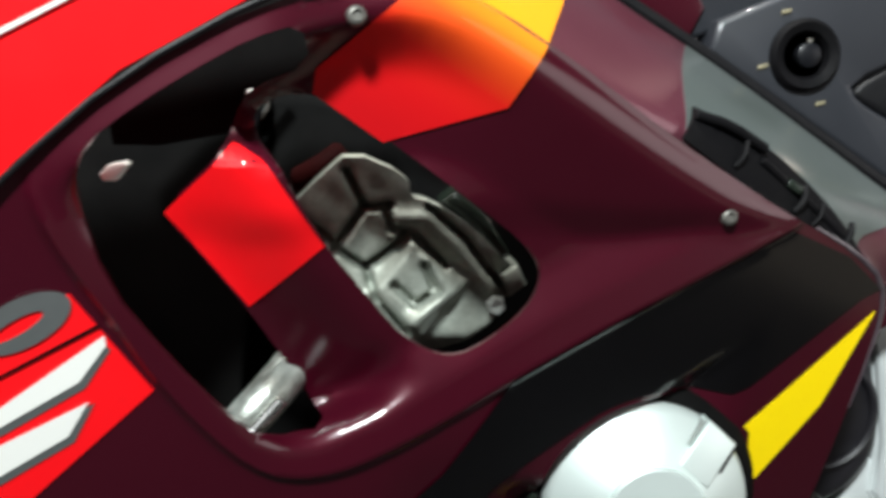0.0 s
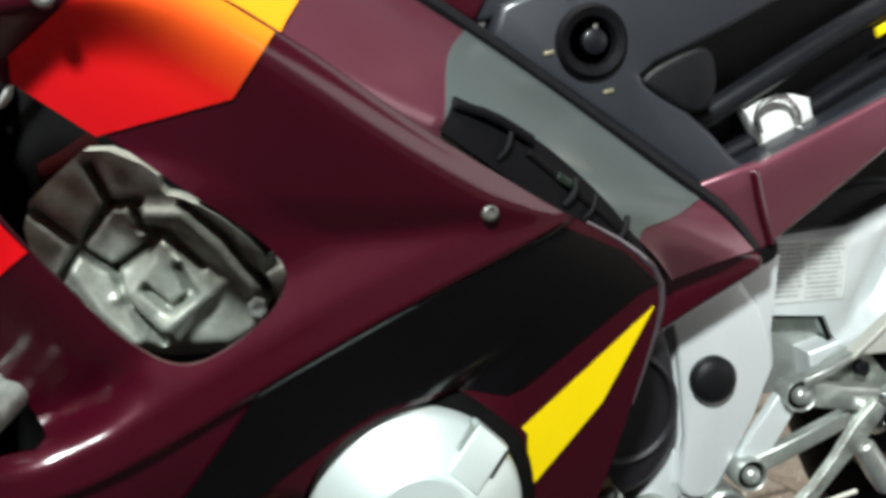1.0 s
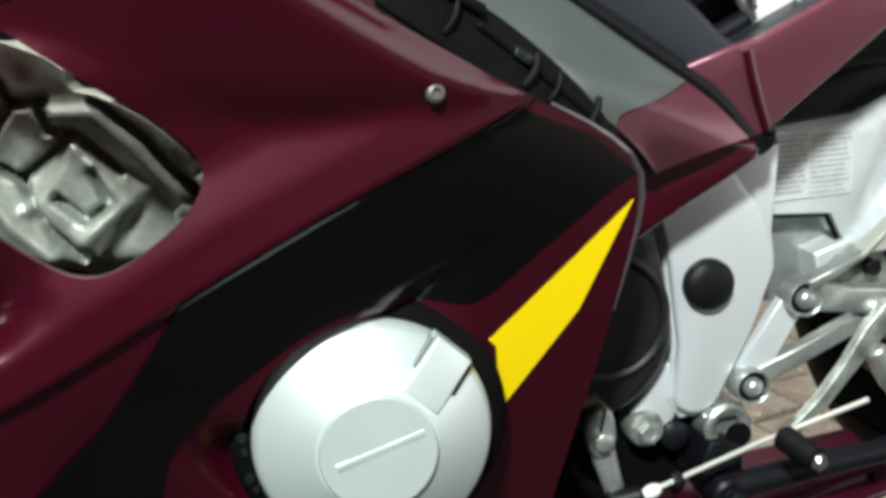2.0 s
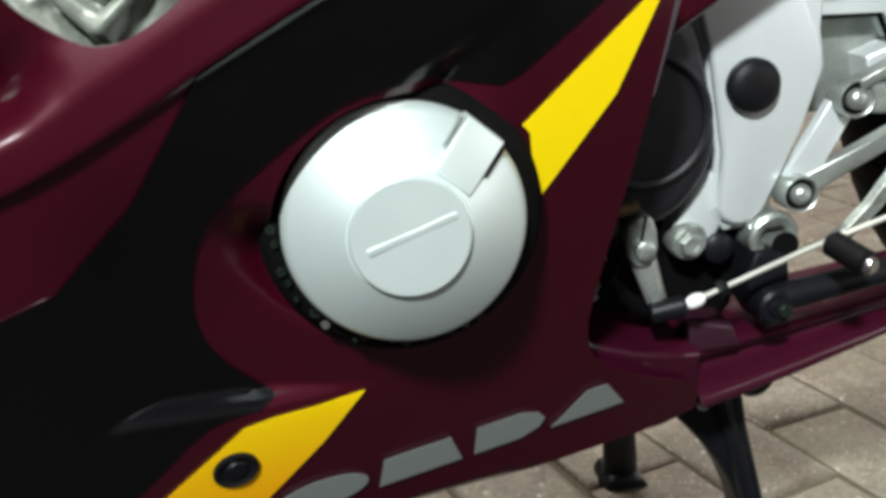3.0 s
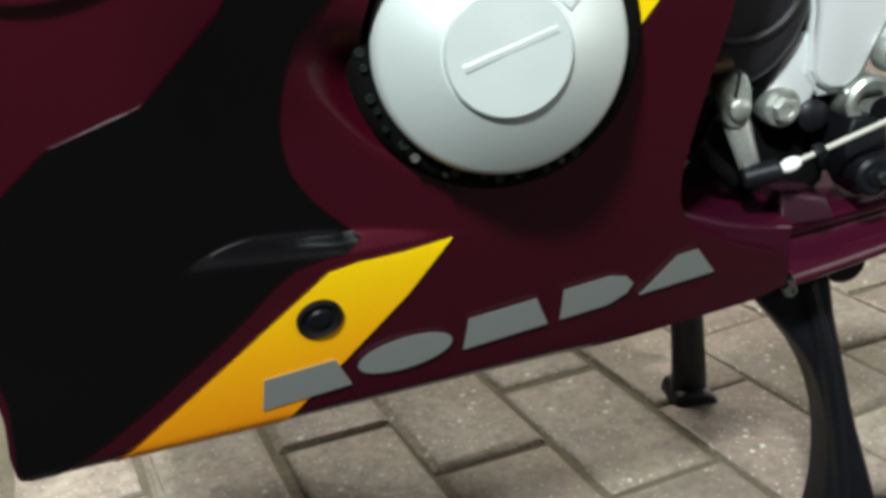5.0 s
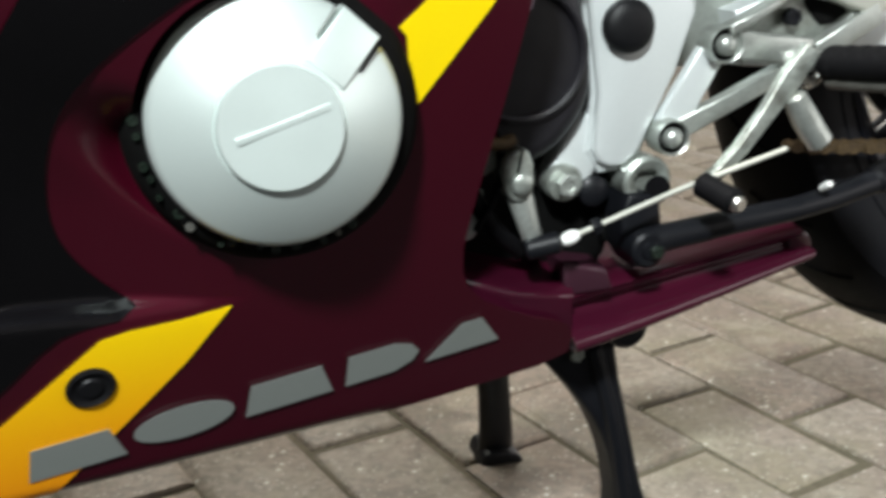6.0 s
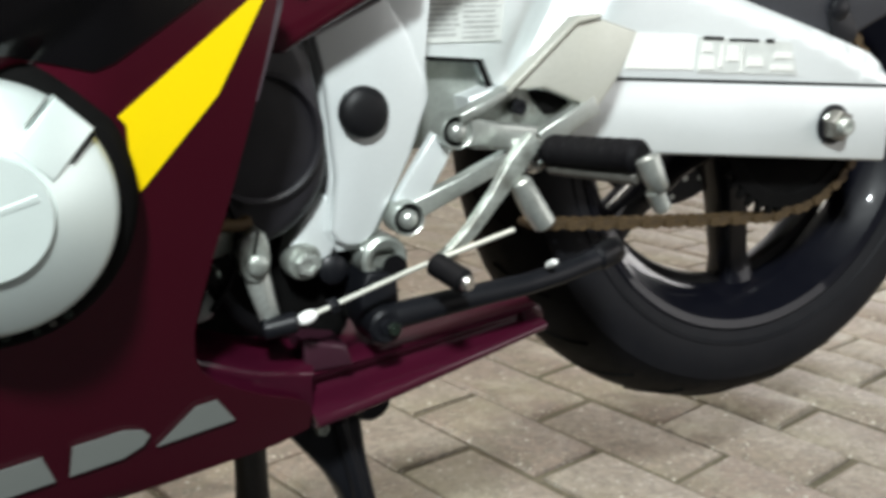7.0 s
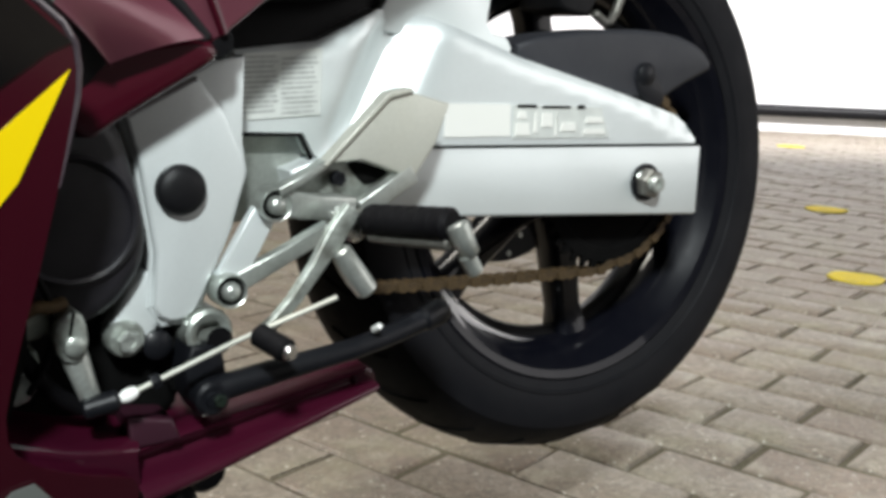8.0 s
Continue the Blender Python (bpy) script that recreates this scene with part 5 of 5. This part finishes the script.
for k in range(6):
    a = radians(-80 + 60 * k)
    d, s = Vector((math.cos(a), 0, math.sin(a))), Vector((-math.sin(a), 0, math.cos(a)))
    bm = bmesh.new()
    rings = []
    for r, w, t in ((0.035, 0.026, 0.030), (0.080, 0.017, 0.022), (0.150, 0.0165, 0.018), (0.178, 0.021, 0.022), (0.188, 0.030, 0.026)):
        c = Vector(AX) + d * r
        ring = []
        for j in range(12):
            b = j * math.tau / 12
            ring.append(bm.verts.new(c + s * math.copysign(abs(math.cos(b)) ** 0.6, math.cos(b)) * w + Vector((0, 1, 0)) * math.copysign(abs(math.sin(b)) ** 0.6, math.sin(b)) * t))
        rings.append(ring)
    for p0, p1 in zip(rings, rings[1:]):
        for j in range(12):
            bm.faces.new([p0[j], p0[(j + 1) % 12], p1[(j + 1) % 12], p1[j]])
    bmesh.ops.recalc_face_normals(bm, faces=bm.faces[:])
    part("spoke", bm, RIM_BLACK, wheel)
disc_bm = turned([(0.075, 0.0), (0.110, 0.0), (0.110, -0.005), (0.075, -0.005), (0.075, 0.0)], (AX[0], AX[1] + 0.075, AX[2]), (0, -1, 0), 64)
part("brake_disc", disc_bm, BLACK_METAL, wheel, "dark brake disc")
for k in range(30):
    a = k * math.tau / 30
    r = 0.086 + 0.008 * (k % 3)
    part("disc_hole", turned([(0.0032, 0.0), (0.0032, 0.0012), (0, 0.0012)], (AX[0] + r * math.cos(a), AX[1] + 0.075, AX[2] + r * math.sin(a)), (0, -1, 0), 8), RAW, wheel)
sprocket = part("rear_sprocket", turned([(0.014, 0.0), (0.052, 0.0), (0.056, -0.002), (0.070, -0.002), (0.072, 0.0), (0.084, 0.0), (0.086, -0.003), (0.084, -0.006), (0.014, -0.006)], (AX[0], 0.680, AX[2]), (0, -1, 0), 80), DARK_VOID, wheel, "dark oily rear sprocket")
for k in range(42):
    a = k * math.tau / 42
    bm = bmesh.new()
    d, s = Vector((math.cos(a), 0, math.sin(a))), Vector((-math.sin(a), 0, math.cos(a)))
    q = [Vector((AX[0], 0, AX[2])) + d * r + s * w for r, w in ((0.082, -0.0045), (0.0925, -0.0014), (0.0925, 0.0014), (0.082, 0.0045))]
    f = bm.faces.new([bm.verts.new((v.x, 0.6805, v.z)) for v in q])
    for v in bmesh.ops.extrude_face_region(bm, geom=[f])["geom"]:
        if isinstance(v, bmesh.types.BMVert):
            v.co.y += 0.005
    bmesh.ops.recalc_face_normals(bm, faces=bm.faces[:])
    part("tooth", bm, DARK_VOID, sprocket)
part("swing_arm_far", tube([(0.50, 0.88, 0.47), (0.70, 0.885, 0.465), (0.93, 0.885, 0.4475)], 0.020, 12, 0.6), SILVER, bike, "far silver swing arm leg")
wheel.matrix_basis = Matrix.Translation((0.881, 0.617, 0.452)) @ Matrix.Rotation(radians(-2.7), 4, "X") @ Matrix.Translation((-0.881, -0.617, -0.452))
part("axle", tube([(AX[0], 0.64, AX[2]), (AX[0], 0.90, AX[2])], 0.010, 16, smooth=0), RAW, wheel)

# chain: lower run, wrap round the sprocket, upper run
chain = part("drive_chain", tube([(0.600, 0.686, 0.366), (0.70, 0.686, 0.3605), (0.86, 0.686, 0.3580)], 0.002, 6), RUST, bike, "rusty drive chain")
course = [(0.425 + k * 0.0127, 0.3805 - 0.0240 * (k * 0.0127) / 0.46 - 0.006 * math.sin(math.pi * min(1, k / 36))) for k in range(14, 36)]
course += [(AX[0] + 0.0895 * math.cos(a), AX[2] + 0.0895 * math.sin(a)) for a in np.arange(-1.57, 1.58, 0.1415)]
course += [(0.8845 - k * 0.0127, 0.537 - 0.0005 * k) for k in range(1, 36)]
link_outline = rounded([(-0.0095, -0.0030), (-0.0050, -0.0048), (0.0, -0.0034), (0.0050, -0.0048), (0.0095, -0.0030), (0.0095, 0.0030), (0.0050, 0.0048), (0.0, 0.0034), (-0.0050, 0.0048), (-0.0095, 0.0030)], 0)
link_bm = plate(link_outline, -0.0075, 0.0022, 0)
link_b = plate(link_outline, 0.0053, 0.0022, 0)
me_b = bpy.data.meshes.new("spare")
link_b.to_mesh(me_b)
link_b.free()
link_bm.from_mesh(me_b)
bpy.data.meshes.remove(me_b)
for u in (-0.0063, 0.0063):
    turned([(0.0042, -0.0075), (0.0042, 0.0075)], (u, 0, 0), (0, -1, 0), 8, link_bm)
first = part("link", link_bm, RUST, chain)
for k in range(len(course) - 1):
    (x0, z0), (x1, z1) = course[k], course[k + 1]
    ob = first if k == 0 else new("link", first.data)
    ob.parent = chain
    ob.matrix_basis = Matrix.Translation(((x0 + x1) / 2, 0.683 - 0.002 * (k % 2), (z0 + z1) / 2)) @ Matrix.Rotation(-math.atan2(z1 - z0, x1 - x0), 4, "Y") @ Matrix.Diagonal((1, 1, 1.0 if k % 2 else 0.88, 1))

# ---------------------------------------------------------------- stands
side_stand = part("side_stand", tube([(0.436, 0.590, 0.331), (0.500, 0.590, 0.340), (0.560, 0.592, 0.346), (0.624, 0.600, 0.360)], [0.0095, 0.0085, 0.0080, 0.0085], 14), BLACK_METAL, bike, "black folded side stand")
part("stand_pivot", turned([(0.0120, -0.02), (0.0120, 0.002), (0.010, 0.004), (0.006, 0.004), (0.005, 0.006), (0, 0.006)], (0.437, 0.585, 0.328), (0, -1, 0), 24), BLACK_METAL, side_stand, "black stand pivot")
part("pivot_bolt", hexagon((0.440, 0.5790, 0.328), 0.0045, 0.004), OILY, side_stand)
part("stand_mount", plate(rounded([(0.420, 0.362), (0.448, 0.362), (0.452, 0.338), (0.448, 0.314), (0.428, 0.312)], 1), 0.594, 0.03, 0.003), BLACK_METAL, side_stand, "black steel stand bracket")
part("kick_stud", turned([(0, 0.006), (0.0020, 0.0055), (0.0027, 0.003), (0.0025, -0.004), (0, -0.004)], (0.5615, 0.582, 0.3615), (0, -1, 0.6), 14), LAMP_WHITE, side_stand, "small bright stud")
part("stand_foot", tube([(0.612, 0.598, 0.358), (0.628, 0.602, 0.362), (0.634, 0.604, 0.358)], [0.010, 0.012, 0.009], 12), BLACK_METAL, side_stand)

stand = thing("centre_stand", "black steel workshop stand standing under the motorcycle", "stand")
near = part("near_leg", plate(rounded([(0.388, 0.270), (0.390, 0.232), (0.416, 0.202), (0.438, 0.172), (0.453, 0.135), (0.459, 0.095), (0.458, 0.050), (0.448, 0.014), (0.440, 0.0), (0.522, 0.0), (0.505, 0.030), (0.490, 0.080),
                                        (0.477, 0.120), (0.466, 0.165), (0.452, 0.220), (0.448, 0.270)], 1), 0.648, 0.030, 0.006), BLACK_METAL, stand, "black steel leg")
part("leg_rib", tube([(0.432, 0.648, 0.235), (0.452, 0.648, 0.170), (0.465, 0.648, 0.100), (0.472, 0.648, 0.04)], 0.0065, 8), BLACK_METAL, near)
part("leg_bolt", hexagon((0.418, 0.647, 0.232), 0.0055, 0.005), CAST, near)
part("foot", plate(rounded([(0.420, 0.0), (0.610, 0.0), (0.606, 0.010), (0.560, 0.016), (0.500, 0.022), (0.428, 0.018)], 1), 0.636, 0.055, 0.004), BLACK_METAL, stand, "black steel foot")
part("far_leg", tube([(0.428, 0.900, 0.270), (0.437, 0.900, 0.160), (0.446, 0.903, 0.050), (0.447, 0.905, 0.006)], [0.017, 0.0165, 0.0165, 0.019], 14, 0.7), BLACK_METAL, stand, "black steel leg")
part("foot", plate(rounded([(0.426, 0.0), (0.472, 0.0), (0.470, 0.012), (0.460, 0.020), (0.434, 0.022), (0.427, 0.014)], 1), 0.884, 0.045, 0.004), BLACK_METAL, stand, "black steel foot")
part("cross_tube", tube([(0.455, 0.64, 0.25), (0.440, 0.77, 0.255), (0.430, 0.90, 0.25)], 0.016, 12), BLACK_METAL, stand, "black cross tube")

# ---------------------------------------------------------------- the yard
def box_wall(name, a, b, height, thick, mat, label):
    """A wall with thickness between two places of the plan."""
    a, b = Vector((*a, 0)), Vector((*b, 0))
    n = Vector((-(b - a).y, (b - a).x, 0)).normalized() * thick
    bm = bmesh.new()
    low = [bm.verts.new(v) for v in (a, b, b + n, a + n)]
    f = bm.faces.new(low)
    for v in bmesh.ops.extrude_face_region(bm, geom=[f])["geom"]:
        if isinstance(v, bmesh.types.BMVert):
            v.co.z += height
    bmesh.ops.recalc_face_normals(bm, faces=bm.faces[:])
    return tagged(finish(bm, name, mat), label, "wall", kind="structure")


WA, WD = Vector((7.30, 5.22)), Vector((0.776, -0.630))
w0, w1 = WA - WD * 9.0, WA + WD * 5.0
box_wall("wall_east", tuple(w0), tuple(w1), 3.2, 0.25, WALL, "bright white painted rendered wall")
out = Vector((-WD.y, WD.x)) * -1
tagged(finish(tube([(*(w0 + out * 0.05), 0.175), (*(w1 + out * 0.05), 0.175)], 0.050, 10, smooth=0), "pipe", BLACK_METAL), "black pipe fixed along the foot of the white wall", "pipe")
box_wall("wall_north", (-7.0, 11.2), tuple(w0), 3.2, 0.25, PLAIN_WALL, "plain grey wall")
box_wall("wall_south", tuple(w1), (-7.0, -6.0), 3.2, 0.25, PLAIN_WALL, "plain grey wall")
box_wall("wall_west", (-7.0, -6.0), (-7.0, 11.2), 3.2, 0.25, PLAIN_WALL, "plain grey wall")

for x, y, r in ((2.60, 1.505, 0.074), (3.64, 2.33, 0.078), (6.00, 4.265, 0.088)):
    o = [(x + r * (1 + 0.07 * math.sin(3 * a + x) + 0.04 * math.sin(7 * a)) * math.cos(a), y + r * (1 + 0.06 * math.cos(4 * a + y)) * math.sin(a)) for a in np.linspace(0, math.tau, 36, endpoint=False)]
    bm = bmesh.new()
    f = bm.faces.new([bm.verts.new((u, v, 0.0060)) for u, v in o])
    for v in bmesh.ops.extrude_face_region(bm, geom=[f])["geom"]:
        if isinstance(v, bmesh.types.BMVert):
            v.co.z += 0.0040
    bmesh.ops.recalc_face_normals(bm, faces=bm.faces[:])
    tagged(finish(bm, "road_mark", ROAD_PAINT), "worn yellow painted dot on the paving", "road marking", "yellow dots in a row")

# unseen dark sheet, added so the glossy paint reflects shaded ground
DARK_SHEET = material("dark_reflection_sheet", (0.018, 0.018, 0.019), 0.85, grain=0.5, grain_size=140, stain=0.4, stain_size=3, tone=(0.03, 0.03, 0.03), bump=0.8, bump_size=220, specular=0.2)
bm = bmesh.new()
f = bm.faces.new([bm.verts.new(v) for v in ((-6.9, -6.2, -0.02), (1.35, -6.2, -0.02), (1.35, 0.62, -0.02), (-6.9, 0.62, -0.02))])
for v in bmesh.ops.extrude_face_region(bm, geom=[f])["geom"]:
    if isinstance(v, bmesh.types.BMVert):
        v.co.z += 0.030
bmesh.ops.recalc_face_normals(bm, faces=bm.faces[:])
tagged(finish(bm, "road", DARK_SHEET), "unseen dark sheet added to keep paint reflections dark", "road", kind="structure")

# ---------------------------------------------------------------- ground and paving blocks
bm = bmesh.new()
bm.faces.new([bm.verts.new(v) for v in ((-60, -60, 0.0), (60, -60, 0.0), (60, 60, 0.0), (-60, 60, 0.0))])
ground = tagged(finish(bm, "ground", JOINT), "sandy ground under worn paving blocks", "ground", kind="structure")
ORIGIN, LONG, WIDE = Vector((0.722, 1.102)), 0.2140, 0.1195
EL = Vector((math.cos(radians(-73.5)), math.sin(radians(-73.5))))
EW = Vector((-EL.y, EL.x))
rng = random.Random(4)


def block_shape(l, w, dz, jitter):
    """A worn block: chamfered, slightly uneven top. Returns vertices and faces about its own centre."""
    h, c = 0.005 + dz, 0.009
    vs = []
    for k, (inset, z) in enumerate(((0, -0.03), (0, h - 0.006), (c * 0.45, h - 0.0018), (c, h))):
        for sx, sy in ((-1, -1), (1, -1), (1, 1), (-1, 1)):
            j = jitter * (0.4 if k == 0 else 1)
            vs.append((sx * (l / 2 - inset) + rng.uniform(-j, j), sy * (w / 2 - inset) + rng.uniform(-j, j), z + (rng.uniform(-0.0012, 0.0012) if k else 0)))
    fs = [(12, 13, 14, 15)]
    for k in range(3):
        fs += [(4 * k + a, 4 * k + (a + 1) % 4, 4 * k + 4 + (a + 1) % 4, 4 * k + 4 + a) for a in range(4)]
    return vs, fs


shapes = []
for k in range(14):
    vs, fs = block_shape(LONG - 0.0065, WIDE - 0.0065, rng.uniform(-0.0015, 0.0025), 0.0022)
    me = bpy.data.meshes.new("block")
    me.from_pydata(vs, [], fs)
    me.materials.append(PAVER)
    for p in me.polygons:
        p.use_smooth = True
    me.set_sharp_from_angle(angle=radians(50))
    shapes.append(me)
far_v, far_f = [], []
turn = math.atan2(EL.y, EL.x)
near_count = 0
for row in range(-85, 110):
    for col in range(-62, 62):
        c = ORIGIN + EW * (WIDE * (row + 0.5)) + EL * (LONG * (col + 0.5 + (0.5 if row % 2 else 0.0)))
        if not (-4.5 < c.x < 9.5 and 0.50 < c.y < 9.0 or 1.40 < c.x < 4.5 and -3.0 < c.y <= 0.50):
            continue
        if (c - WA).dot(out) < 0.06:
            continue
        c += EW * rng.uniform(-0.0015, 0.0015) + EL * rng.uniform(-0.002, 0.002)
        a = turn + rng.uniform(-0.018, 0.018)
        if 0.0 < c.x < 2.2 and 0.62 < c.y < 2.3 and c.y > 0.55 + 0.25 * c.x - 0.1 and near_count < 300 and c.y < 0.9 + 1.05 * c.x + 0.4:
            ob = new("block", shapes[rng.randrange(14)])
            ob.parent = ground
            ob.matrix_basis = Matrix.Translation((c.x, c.y, rng.uniform(-0.001, 0.001))) @ Matrix.Rotation(a + (math.pi if rng.random() < 0.5 else 0), 4, "Z") @ Matrix.Rotation(rng.uniform(-0.012, 0.012), 4, "X")
            near_count += 1
        else:
            vs, fs = block_shape(LONG - 0.0070, WIDE - 0.0070, rng.uniform(-0.0015, 0.0025), 0.0022)
            s0, ca_, sa_ = len(far_v), math.cos(a), math.sin(a)
            far_v += [(c.x + u * ca_ - v * sa_, c.y + u * sa_ + v * ca_, w) for u, v, w in vs]
            far_f += [tuple(i + s0 for i in f) for f in fs]
me = bpy.data.meshes.new("far_paving")
me.from_pydata(far_v, [], far_f)
me.materials.append(PAVER)
rest = new("far_paving", me)
rest.parent = ground
tagged(rest, kind="stuff")
